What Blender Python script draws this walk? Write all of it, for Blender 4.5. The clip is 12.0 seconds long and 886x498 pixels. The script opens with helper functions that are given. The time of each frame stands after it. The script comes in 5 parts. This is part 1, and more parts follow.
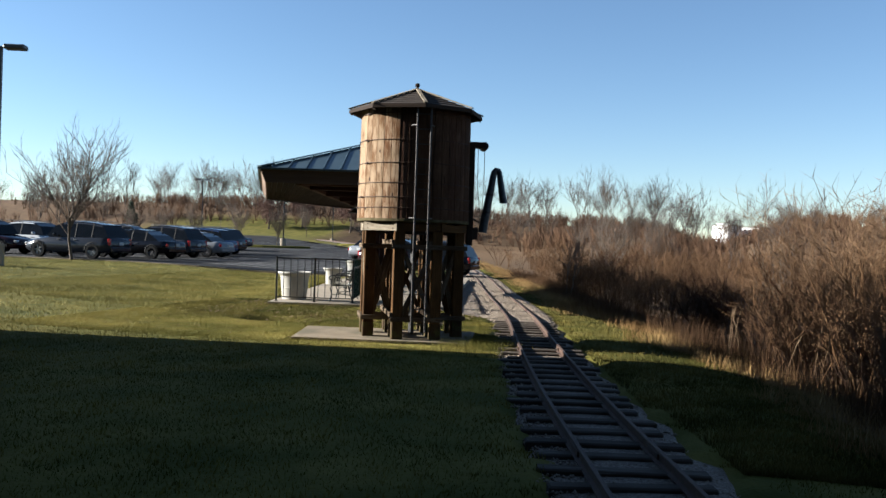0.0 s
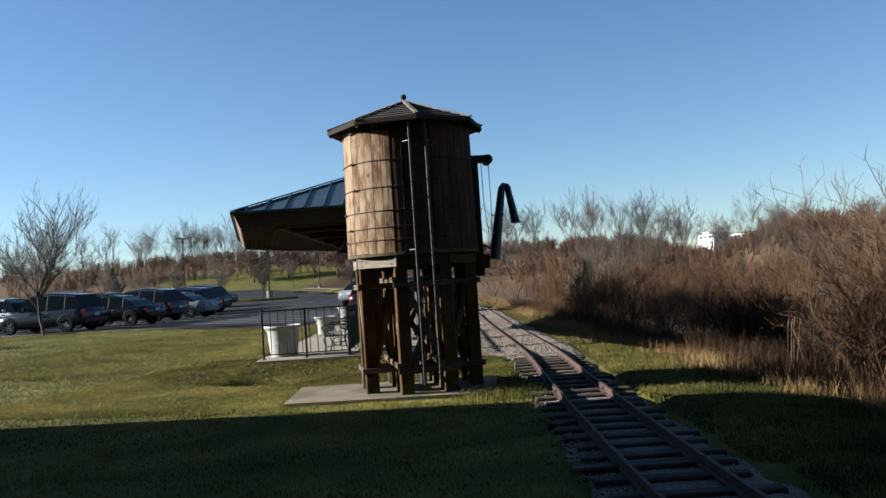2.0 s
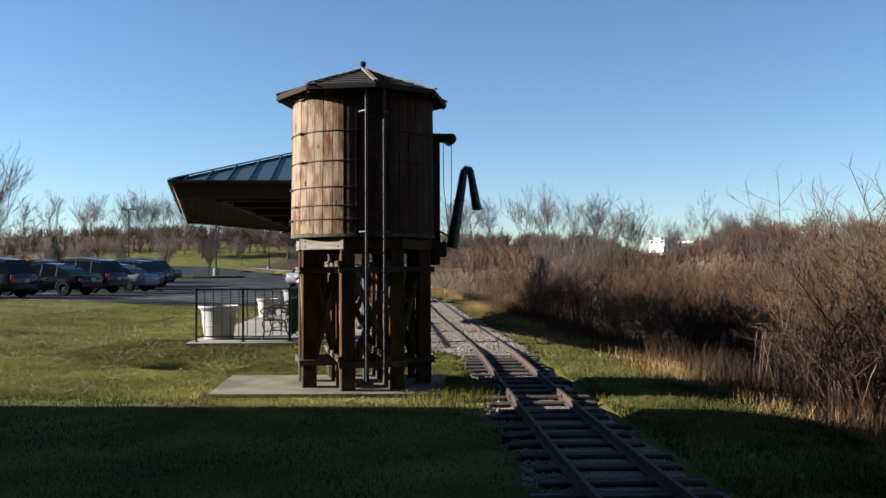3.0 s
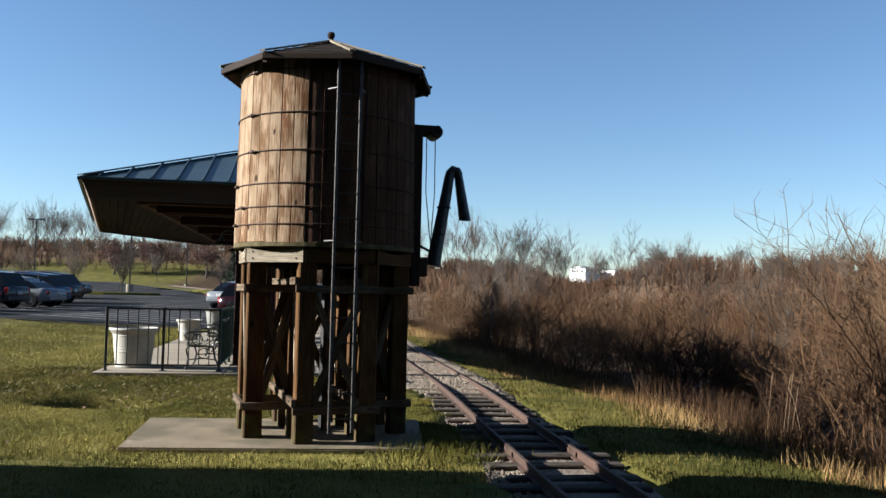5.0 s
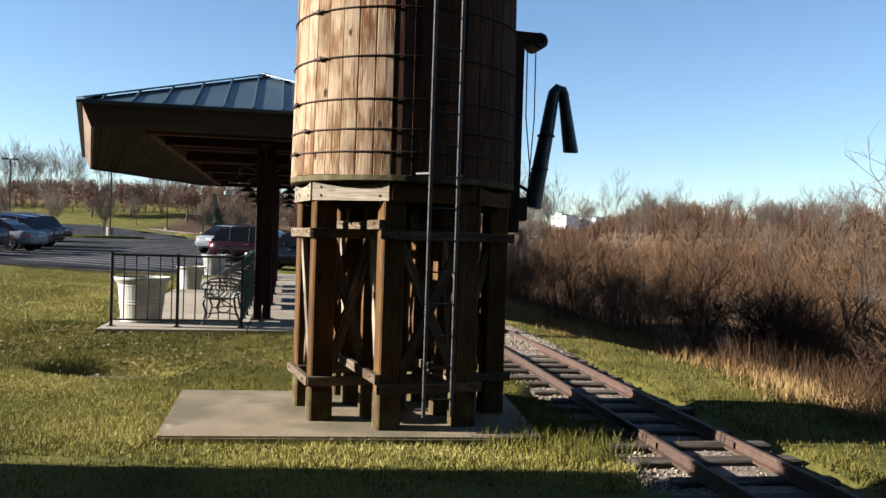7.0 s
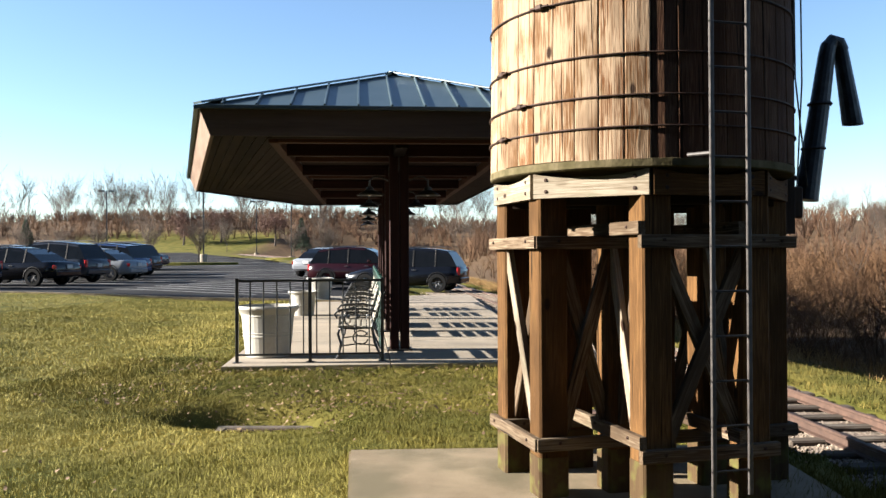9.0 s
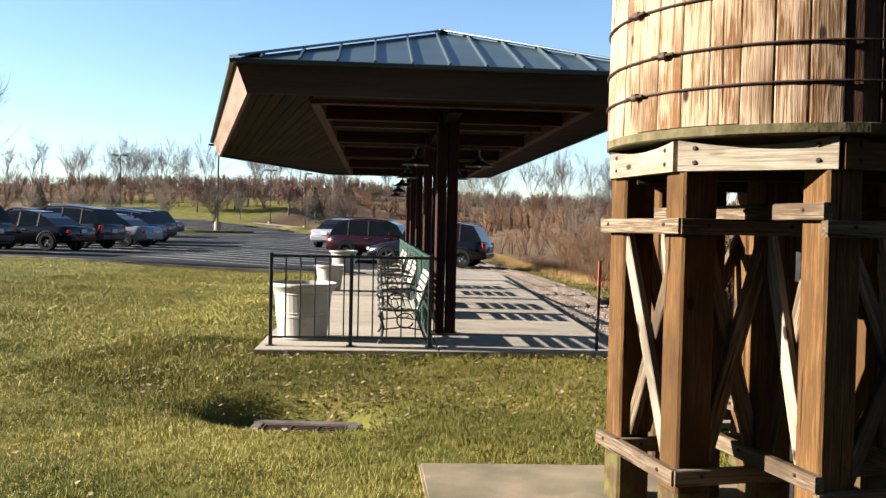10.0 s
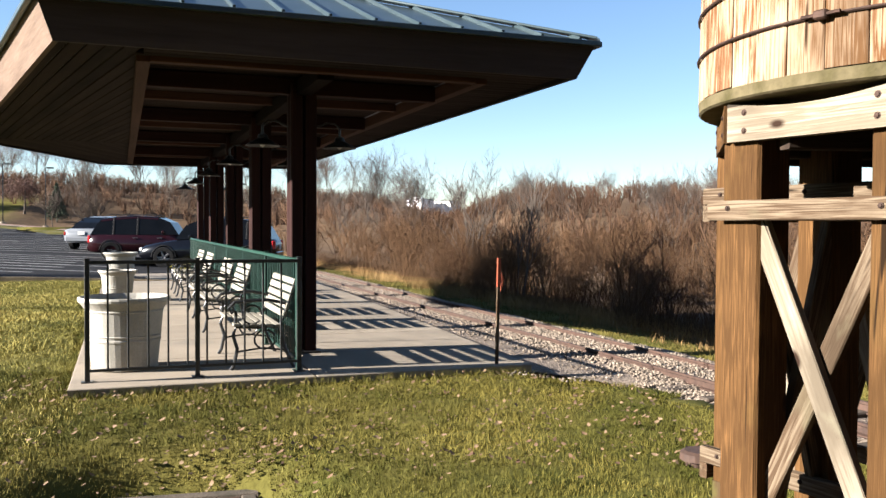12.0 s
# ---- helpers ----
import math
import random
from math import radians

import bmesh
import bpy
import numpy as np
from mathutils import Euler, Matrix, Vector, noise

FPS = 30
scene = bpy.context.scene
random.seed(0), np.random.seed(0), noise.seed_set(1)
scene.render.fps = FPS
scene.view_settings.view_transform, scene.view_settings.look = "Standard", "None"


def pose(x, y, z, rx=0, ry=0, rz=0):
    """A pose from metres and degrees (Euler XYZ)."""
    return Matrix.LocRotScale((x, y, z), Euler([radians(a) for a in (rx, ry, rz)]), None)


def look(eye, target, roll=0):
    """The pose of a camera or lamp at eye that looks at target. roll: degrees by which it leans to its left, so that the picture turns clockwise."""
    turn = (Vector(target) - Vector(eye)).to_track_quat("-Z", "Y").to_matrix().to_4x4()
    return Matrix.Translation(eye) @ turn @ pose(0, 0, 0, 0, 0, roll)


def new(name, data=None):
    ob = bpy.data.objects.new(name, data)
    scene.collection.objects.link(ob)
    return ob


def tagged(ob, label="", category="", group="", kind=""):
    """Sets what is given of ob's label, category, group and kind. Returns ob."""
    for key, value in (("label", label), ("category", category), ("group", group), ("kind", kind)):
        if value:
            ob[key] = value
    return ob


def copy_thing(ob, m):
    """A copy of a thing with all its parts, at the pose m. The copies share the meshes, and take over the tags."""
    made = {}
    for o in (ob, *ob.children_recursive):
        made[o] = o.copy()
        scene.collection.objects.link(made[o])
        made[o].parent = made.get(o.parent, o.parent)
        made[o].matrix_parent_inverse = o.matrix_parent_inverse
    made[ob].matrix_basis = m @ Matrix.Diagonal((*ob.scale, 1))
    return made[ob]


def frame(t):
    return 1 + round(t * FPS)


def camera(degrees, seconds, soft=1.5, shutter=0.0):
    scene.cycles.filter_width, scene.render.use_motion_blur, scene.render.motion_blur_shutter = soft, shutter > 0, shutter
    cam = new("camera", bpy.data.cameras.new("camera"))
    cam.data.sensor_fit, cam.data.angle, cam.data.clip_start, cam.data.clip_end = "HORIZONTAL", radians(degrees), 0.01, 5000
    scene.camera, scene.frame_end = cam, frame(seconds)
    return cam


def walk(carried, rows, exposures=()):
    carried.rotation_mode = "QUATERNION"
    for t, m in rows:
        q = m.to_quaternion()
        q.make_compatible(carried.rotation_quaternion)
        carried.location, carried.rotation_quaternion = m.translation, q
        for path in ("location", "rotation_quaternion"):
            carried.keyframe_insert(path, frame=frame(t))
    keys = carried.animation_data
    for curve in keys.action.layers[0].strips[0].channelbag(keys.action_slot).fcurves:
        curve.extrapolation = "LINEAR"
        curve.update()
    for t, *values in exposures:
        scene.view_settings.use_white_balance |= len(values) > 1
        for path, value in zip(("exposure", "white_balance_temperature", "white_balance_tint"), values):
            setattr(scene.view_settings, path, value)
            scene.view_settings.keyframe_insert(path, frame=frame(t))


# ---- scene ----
cam = camera(54.2, 12.0)
EXPOSURES = [(0.0, 2.18, 5600, 8), (0.5, 2.08, 5600, 8), (1.0, 1.86, 5260, 8), (2.0, 1.86, 5330, 8), (2.5, 1.92, 5340, 8), (4.5, 2.0, 5430, 8), (6.7, 2.2, 5600, 9), (8.3, 2.63, 5880, 10), (9.5, 2.74, 5880, 10), (10.0, 2.68, 5880, 10), (10.5, 2.31, 5720, 10), (11.0, 2.52, 5760, 10), (12.0, 2.57, 5760, 12)]
PATH = [
    (0, (3.544, -4.025, 1.642), (2.979, -2.106, 1.629), 1.9),
    (0.5, (3.263, -3.469, 1.645), (2.841, -1.514, 1.665), 1.5),
    (1, (3.051, -2.97, 1.646), (2.625, -1.017, 1.726), -0.6),
    (1.5, (2.786, -2.43, 1.625), (2.346, -0.479, 1.657), -1.3),
    (2, (2.619, -1.995, 1.607), (2.086, -0.069, 1.676), -3.8),
    (2.5, (2.417, -1.378, 1.579), (1.994, 0.575, 1.671), 0.2),
    (2.7, (2.391, -1.188, 1.591), (1.963, 0.765, 1.629), -0.3),
    (4.5, (1.482, 0.704, 1.545), (1.072, 2.658, 1.648), 1.7),
    (5, (1.179, 1.2, 1.562), (0.928, 3.181, 1.661), 1.3),
    (5.5, (0.895, 1.656, 1.561), (0.737, 3.649, 1.629), 2.7),
    (6, (0.546, 1.98, 1.566), (0.452, 3.977, 1.551), 0.4),
    (6.5, (0.21, 2.46, 1.544), (0.072, 4.456, 1.529), 0.0),
    (6.7, (0.038, 2.666, 1.546), (-0.159, 4.656, 1.525), 1.8),
    (8.3, (-1.052, 3.96, 1.541), (-1.28, 5.947, 1.51), 0.9),
    (8.5, (-1.175, 4.207, 1.512), (-1.421, 6.191, 1.5), -0.5),
    (9, (-1.541, 4.632, 1.494), (-1.921, 6.595, 1.506), -0.3),
    (9.5, (-1.921, 5.103, 1.509), (-2.23, 7.076, 1.405), -0.1),
    (10, (-2.263, 5.558, 1.532), (-2.666, 7.516, 1.482), 1.2),
    (10.5, (-2.663, 5.933, 1.534), (-2.858, 7.923, 1.531), 2.5),
    (11, (-3.022, 6.333, 1.519), (-3.206, 8.324, 1.497), 0.4),
    (11.5, (-3.449, 6.752, 1.501), (-3.544, 8.749, 1.440), 0.4),
    (12, (-3.715, 7.27, 1.493), (-3.564, 9.263, 1.441), 0.3),
]
walk(cam, [(t, look(eye, target, roll)) for t, eye, target, roll in PATH], EXPOSURES)

# ---- light ----
SUN_AZ, SUN_EL = -170.5, 20.0   # towards the sun, degrees from +x, and above the horizon
world = bpy.data.worlds.new("world")
scene.world = world
world.use_nodes = True
sky = world.node_tree.nodes.new("ShaderNodeTexSky")
sky.sky_type, sky.sun_disc = 'NISHITA', False
sky.sun_elevation, sky.sun_rotation = radians(SUN_EL), radians(90 - SUN_AZ)
sky.altitude = 900
sky.air_density, sky.dust_density, sky.ozone_density = 1.0, 0.0, 1.3
world.node_tree.links.new(sky.outputs[0], world.node_tree.nodes["Background"].inputs[0])
world.node_tree.nodes["Background"].inputs[1].default_value = 0.034
sun = new("sun", bpy.data.lights.new("sun", 'SUN'))
sun.data.energy, sun.data.angle, sun.data.color = 5.0, radians(0.5), (1.0, 0.88, 0.72)
sun.matrix_world = look((0, 0, 60), (-math.cos(radians(SUN_AZ)) * math.cos(radians(SUN_EL)), -math.sin(radians(SUN_AZ)) * math.cos(radians(SUN_EL)), 60 - math.sin(radians(SUN_EL))))


# ---- materials ----
def mat(name, a, b, rough=0.75, scale=6.0, stretch=(1, 1, 1), fine=60.0, bump=0.25, metal=0.0, vary=0.15, spec=0.4, detail=6.0, contrast=(0.3, 0.7)):
    """Two colours mixed by a coarse noise, a finer grain over them, a shift for each object, and relief."""
    m = bpy.data.materials.new(name)
    m.use_nodes = True
    n, l = m.node_tree.nodes, m.node_tree.links
    p = n["Principled BSDF"]
    co = n.new("ShaderNodeTexCoord")
    info = n.new("ShaderNodeObjectInfo")
    mp = n.new("ShaderNodeMapping")
    mp.inputs["Scale"].default_value = stretch
    l.new(co.outputs["Object"], mp.inputs["Vector"])
    shift = n.new("ShaderNodeVectorMath")
    shift.operation = 'MULTIPLY_ADD'
    l.new(info.outputs["Random"], shift.inputs[0])
    shift.inputs[1].default_value = (17.3, 9.1, 23.7)
    l.new(mp.outputs[0], shift.inputs[2])
    big = n.new("ShaderNodeTexNoise")
    big.inputs["Scale"].default_value, big.inputs["Detail"].default_value = scale, detail
    l.new(shift.outputs[0], big.inputs["Vector"])
    ramp = n.new("ShaderNodeMapRange")
    ramp.inputs["From Min"].default_value, ramp.inputs["From Max"].default_value = contrast
    l.new(big.outputs["Fac"], ramp.inputs["Value"])
    mix = n.new("ShaderNodeMix")
    mix.data_type = 'RGBA'
    mix.inputs["A"].default_value, mix.inputs["B"].default_value = (*a, 1), (*b, 1)
    l.new(ramp.outputs[0], mix.inputs["Factor"])
    small = n.new("ShaderNodeTexNoise")
    small.inputs["Scale"].default_value, small.inputs["Detail"].default_value = fine, 4
    l.new(shift.outputs[0], small.inputs["Vector"])
    hsv = n.new("ShaderNodeHueSaturation")
    l.new(mix.outputs["Result"], hsv.inputs["Color"])
    tone = n.new("ShaderNodeMath")
    tone.operation = 'MULTIPLY_ADD'
    l.new(small.outputs["Fac"], tone.inputs[0])
    tone.inputs[1].default_value = 0.5
    each = n.new("ShaderNodeMapRange")
    each.inputs["To Min"].default_value, each.inputs["To Max"].default_value = 0.75 - vary, 0.75 + vary
    l.new(info.outputs["Random"], each.inputs["Value"])
    l.new(each.outputs[0], tone.inputs[2])
    l.new(tone.outputs[0], hsv.inputs["Value"])
    l.new(hsv.outputs[0], p.inputs["Base Color"])
    p.inputs["Roughness"].default_value, p.inputs["Metallic"].default_value = rough, metal
    p.inputs["Specular IOR Level"].default_value = spec
    if bump:
        bp = n.new("ShaderNodeBump")
        bp.inputs["Strength"].default_value, bp.inputs["Distance"].default_value = bump, 0.01
        l.new(small.outputs["Fac"], bp.inputs["Height"])
        l.new(bp.outputs[0], p.inputs["Normal"])
    return m


def recolour(m, colour, low, high, scale, where="Object", axis=None, stretch=(1, 1, 1)):
    """Lays a third colour over a material where a second noise is high: stains, moss, knots."""
    n, l = m.node_tree.nodes, m.node_tree.links
    p = n["Principled BSDF"]
    old = p.inputs["Base Color"].links[0].from_socket
    co = n.new("ShaderNodeTexCoord")
    mp = n.new("ShaderNodeMapping")
    mp.inputs["Scale"].default_value = stretch
    info = n.new("ShaderNodeObjectInfo")
    sh = n.new("ShaderNodeVectorMath")
    sh.operation = 'MULTIPLY_ADD'
    l.new(info.outputs["Random"], sh.inputs[0])
    sh.inputs[1].default_value = (5.1, 13.7, 31.3)
    l.new(co.outputs[where], mp.inputs["Vector"])
    l.new(mp.outputs[0], sh.inputs[2])
    t = n.new("ShaderNodeTexNoise")
    t.inputs["Scale"].default_value, t.inputs["Detail"].default_value = scale, 5
    l.new(sh.outputs[0], t.inputs["Vector"])
    r = n.new("ShaderNodeMapRange")
    r.inputs["From Min"].default_value, r.inputs["From Max"].default_value = low, high
    l.new(t.outputs["Fac"], r.inputs["Value"])
    mix = n.new("ShaderNodeMix")
    mix.data_type = 'RGBA'
    l.new(r.outputs[0], mix.inputs["Factor"])
    l.new(old, mix.inputs["A"])
    mix.inputs["B"].default_value = (*colour, 1)
    l.new(mix.outputs["Result"], p.inputs["Base Color"])
    return m


GRAIN = (1, 1, 0.06)


def figured(name, cream, brown, red, fine=42, wear=(0.72, 0.92), patchy=0.55):
    """Weathered softwood: wavy pale and dark grain, worn patches, knots, each board with a tone of its own."""
    m = bpy.data.materials.new(name)
    m.use_nodes = True
    n, l = m.node_tree.nodes, m.node_tree.links
    p = n["Principled BSDF"]
    co, info = n.new("ShaderNodeTexCoord"), n.new("ShaderNodeObjectInfo")
    off = n.new("ShaderNodeVectorMath")
    off.operation = 'MULTIPLY_ADD'
    l.new(info.outputs["Random"], off.inputs[0])
    off.inputs[1].default_value = (31.0, 17.0, 43.0)
    l.new(co.outputs["Object"], off.inputs[2])

    def noise_of(scale, stretch, detail, distort=0.0):
        mp = n.new("ShaderNodeMapping")
        mp.inputs["Scale"].default_value = stretch
        l.new(off.outputs[0], mp.inputs["Vector"])
        t = n.new("ShaderNodeTexNoise")
        t.inputs["Scale"].default_value, t.inputs["Detail"].default_value, t.inputs["Distortion"].default_value = scale, detail, distort
        l.new(mp.outputs[0], t.inputs["Vector"])
        return t.outputs["Fac"]

    def ranged(fac, a, b):
        r = n.new("ShaderNodeMapRange")
        r.inputs["From Min"].default_value, r.inputs["From Max"].default_value = a, b
        l.new(fac, r.inputs["Value"])
        return r.outputs[0]

    def mixed(f, a, b):
        x = n.new("ShaderNodeMix")
        x.data_type = 'RGBA'
        l.new(f, x.inputs["Factor"])
        for key, v in (("A", a), ("B", b)):
            if isinstance(v, tuple):
                x.inputs[key].default_value = (*v, 1)
            else:
                l.new(v, x.inputs[key])
        return x.outputs["Result"]

    grain = noise_of(fine, (1, 1, 0.04), 4, 1.6)
    patch = noise_of(5, (1, 1, 0.45), 4)
    worn = n.new("ShaderNodeMath")
    worn.operation = 'MULTIPLY_ADD'
    l.new(patch, worn.inputs[0])
    worn.inputs[1].default_value = patchy
    l.new(grain, worn.inputs[2])
    lines = ranged(worn.outputs[0], *wear)
    ground_tone = mixed(ranged(info.outputs["Random"], 0.25, 0.9), brown, red)
    colour = mixed(lines, ground_tone, cream)
    colour = mixed(ranged(noise_of(2.2, (1, 1, 0.6), 5), 0.55, 0.72), colour, tuple(v * 0.62 for v in brown))
    knots = n.new("ShaderNodeTexVoronoi")
    kmp = n.new("ShaderNodeMapping")
    kmp.inputs["Scale"].default_value = (4.5, 4.5, 2.2)
    l.new(off.outputs[0], kmp.inputs["Vector"])
    l.new(kmp.outputs[0], knots.inputs["Vector"])
    knots.inputs["Scale"].default_value = 1.0
    colour = mixed(ranged(knots.outputs["Distance"], 0.105, 0.06), colour, (0.022, 0.012, 0.007))
    colour = mixed(ranged(noise_of(7, (1, 1, 0.5), 6), 0.60, 0.78), colour, (cream[0] * 0.62, cream[1] * 0.68, cream[2] * 0.62))
    crack = ranged(noise_of(24, (1, 1, 0.035), 2, 0.6), 0.66, 0.70)
    colour = mixed(crack, colour, tuple(v * 0.22 for v in brown))
    hsv = n.new("ShaderNodeHueSaturation")
    l.new(colour, hsv.inputs["Color"])
    tone = n.new("ShaderNodeMapRange")
    tone.inputs["To Min"].default_value, tone.inputs["To Max"].default_value = 0.84, 1.12
    l.new(info.outputs["Random"], tone.inputs["Value"])
    l.new(tone.outputs[0], hsv.inputs["Value"])
    l.new(hsv.outputs[0], p.inputs["Base Color"])
    p.inputs["Roughness"].default_value, p.inputs["Specular IOR Level"].default_value = 0.9, 0.1
    bp = n.new("ShaderNodeBump")
    bp.inputs["Strength"].default_value, bp.inputs["Distance"].default_value = 0.6, 0.008
    l.new(grain, bp.inputs["Height"])
    l.new(bp.outputs[0], p.inputs["Normal"])
    return m


# Paler staves towards the sun; the red-brown ones also have shade in their colour.
stave_wood = figured("bleached_lit_stave", (0.262, 0.190, 0.122), (0.104, 0.054, 0.022), (0.090, 0.038, 0.014), 70, (0.86, 1.06), 0.95)
red_shade_stave = figured("red_shade_stave", (0.098, 0.056, 0.030), (0.050, 0.025, 0.013), (0.039, 0.018, 0.010), 95, (0.74, 1.02))
post_wood = figured("post_wood", (0.112, 0.058, 0.020), (0.062, 0.031, 0.010), (0.042, 0.021, 0.007), 80, (0.72, 1.0))
grey_wood = figured("grey_wood", (0.140, 0.108, 0.072), (0.062, 0.042, 0.025), (0.047, 0.029, 0.016), 60, (0.70, 0.96))
pale_wood = figured("pale_wood", (0.255, 0.218, 0.162), (0.150, 0.122, 0.085), (0.130, 0.102, 0.069), 48, (0.68, 0.90))
dark_wood = mat("dark_wood", (0.018, 0.012, 0.009), (0.044, 0.030, 0.020), 0.85, 9, (1, 1, 0.06), 50, 0.5, spec=0.12)
roof_wood = mat("roof_wood", (0.024, 0.019, 0.016), (0.048, 0.038, 0.030), 0.9, 12, (0.3, 1, 1), 60, 0.5, spec=0.12)
moss_wood = mat("moss_wood", (0.050, 0.043, 0.017), (0.112, 0.092, 0.050), 0.95, 9, (1, 1, 1), 40, 0.4, spec=0.1)
foot_wood = recolour(mat("foot_wood", (0.034, 0.020, 0.009), (0.060, 0.040, 0.018), 0.9, 9, (1, 1, 0.06), 45, 0.6, vary=0.1, spec=0.12), (0.066, 0.063, 0.017), 0.48, 0.7, 9)
dark_iron = mat("dark_iron", (0.012, 0.012, 0.013), (0.03, 0.028, 0.026), 0.5, 20, bump=0.1, metal=0.4)
hoop_iron = mat("hoop_iron", (0.0216, 0.013, 0.00864), (0.0475, 0.0259, 0.0173), 0.7, 25, bump=0.3, metal=0.6)
galvanised = mat("galvanised", (0.040, 0.036, 0.033), (0.072, 0.064, 0.058), 0.55, 20, bump=0.1, metal=0.2)
spout_iron = mat("spout_iron", (0.02, 0.025, 0.028), (0.05, 0.055, 0.06), 0.45, 14, bump=0.2, metal=0.5)
rope_fibre = mat("rope_fibre", (0.0432, 0.0346, 0.0216), (0.0864, 0.0691, 0.0432), 0.95, 40)
concrete = recolour(recolour(mat("concrete", (0.132, 0.097, 0.054), (0.196, 0.150, 0.090), 0.92, 2.5, fine=90, bump=0.35), (0.078, 0.062, 0.030), 0.48, 0.66, 1.6), (0.26, 0.23, 0.17), 0.66, 0.72, 2.1)
drain_concrete = recolour(mat("drain_concrete", (0.042, 0.031, 0.021), (0.078, 0.060, 0.041), 0.95, 6, fine=70, bump=0.5), (0.026, 0.023, 0.010), 0.46, 0.66, 5)
slab_concrete = recolour(mat("slab_concrete", (0.172, 0.142, 0.102), (0.220, 0.184, 0.136), 0.92, 1.5, fine=110, bump=0.2), (0.125, 0.110, 0.086), 0.58, 0.78, 1.1)
rail_steel = mat("rail_steel", (0.032, 0.017, 0.011), (0.062, 0.034, 0.022), 0.75, 14, bump=0.3, metal=0.2)
tie_wood = recolour(mat("tie_wood", (0.0367, 0.0281, 0.0216), (0.0734, 0.0605, 0.0475), 0.95, 8, (0.12, 1, 1), 45, 0.7, vary=0.2, spec=0.12), (0.13, 0.117, 0.095), 0.58, 0.72, 20, stretch=(0.1, 1, 1))
gravel = mat("gravel", (0.062, 0.044, 0.031), (0.225, 0.180, 0.135), 0.9, 42, fine=140, bump=1.0, contrast=(0.35, 0.65))
stone_mat = mat("stone", (0.105, 0.078, 0.054), (0.315, 0.258, 0.195), 0.85, 30, fine=90, bump=0.4)
asphalt = recolour(mat("asphalt", (0.0115, 0.0118, 0.0132), (0.0205, 0.0205, 0.0220), 0.95, 0.6, fine=35, bump=0.3, spec=0.06), (0.040, 0.040, 0.040), 0.55, 0.75, 0.25)
paint_line = mat("paint_line", (0.115, 0.113, 0.110), (0.200, 0.195, 0.190), 0.8, 5, bump=0.1)
metal_roof = mat("metal_roof", (0.0327, 0.0506, 0.0565), (0.0506, 0.0714, 0.0774), 0.35, 2, bump=0.03, metal=0.35, spec=0.5, vary=0.05)
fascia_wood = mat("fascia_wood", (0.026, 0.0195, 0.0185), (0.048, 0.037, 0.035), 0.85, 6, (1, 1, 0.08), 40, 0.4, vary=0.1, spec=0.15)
lit_fascia = mat("lit_fascia", (0.095, 0.064, 0.046), (0.170, 0.122, 0.090), 0.85, 6, (1, 1, 0.08), 40, 0.4, vary=0.08, spec=0.1)
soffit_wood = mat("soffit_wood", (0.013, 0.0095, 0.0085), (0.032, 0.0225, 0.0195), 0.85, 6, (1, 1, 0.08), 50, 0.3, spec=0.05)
red_wood = mat("red_wood", (0.013, 0.0052, 0.0040), (0.026, 0.0098, 0.0074), 0.8, 8, (1, 1, 0.06), 45, 0.35, spec=0.12)
beam_wood = mat("beam_wood", (0.042, 0.020, 0.014), (0.074, 0.037, 0.026), 0.8, 8, (1, 1, 0.06), 45, 0.3, spec=0.12)
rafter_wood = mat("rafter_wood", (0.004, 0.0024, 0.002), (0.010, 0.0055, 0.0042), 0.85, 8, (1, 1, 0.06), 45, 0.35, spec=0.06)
fence_black = mat("fence_black", (0.010, 0.011, 0.011), (0.02, 0.021, 0.021), 0.4, 10, bump=0.05, spec=0.5)
fence_green = mat("fence_green", (0.006, 0.027, 0.019), (0.012, 0.042, 0.03), 0.4, 10, bump=0.05, spec=0.3)
planter_white = recolour(mat("planter_white", (0.285, 0.268, 0.225), (0.337, 0.32, 0.276), 0.6, 4, bump=0.08), (0.207, 0.181, 0.138), 0.64, 0.8, 3)
soil = mat("soil", (0.03, 0.02, 0.012), (0.07, 0.05, 0.03), 0.95, 30, bump=0.8)
slat_paint = mat("slat_paint", (0.165, 0.150, 0.115), (0.225, 0.208, 0.168), 0.7, 9, GRAIN, 40, 0.2)
stake_orange = mat("stake_orange", (0.238, 0.0432, 0.013), (0.281, 0.0691, 0.0259), 0.8, 20, bump=0.2)
leaf_dry = mat("leaf_dry", (0.0792, 0.0396, 0.0179), (0.206, 0.143, 0.0792), 0.85, 3.0, fine=9, bump=0.1)
twig = mat("twig", (0.028, 0.0145, 0.0075), (0.104, 0.060, 0.030), 0.9, 0.35, fine=2.2, bump=0.0, spec=0.08)
twig_dark = mat("twig_dark", (0.022, 0.013, 0.009), (0.052, 0.031, 0.019), 0.9, 0.6, fine=3, bump=0.0, spec=0.06)
twig_pale = mat("twig_pale", (0.050, 0.030, 0.017), (0.125, 0.080, 0.045), 0.9, 0.5, fine=2.5, bump=0.0, spec=0.08)
twig_far = mat("twig_far", (0.056, 0.031, 0.019), (0.115, 0.068, 0.039), 0.95, 0.06, fine=0.5, bump=0.0, spec=0.12)
twig_tree = mat("twig_tree", (0.055, 0.044, 0.036), (0.105, 0.082, 0.064), 0.95, 0.2, fine=1.0, bump=0.0, spec=0.12)
bark = mat("bark", (0.0432, 0.0346, 0.0281), (0.0994, 0.0821, 0.067), 0.95, 5, (1, 1, 0.3), 30, 0.5, spec=0.12)
straw = mat("straw", (0.155, 0.088, 0.034), (0.30, 0.20, 0.085), 0.9, 0.8, fine=5, bump=0.0, spec=0.08)
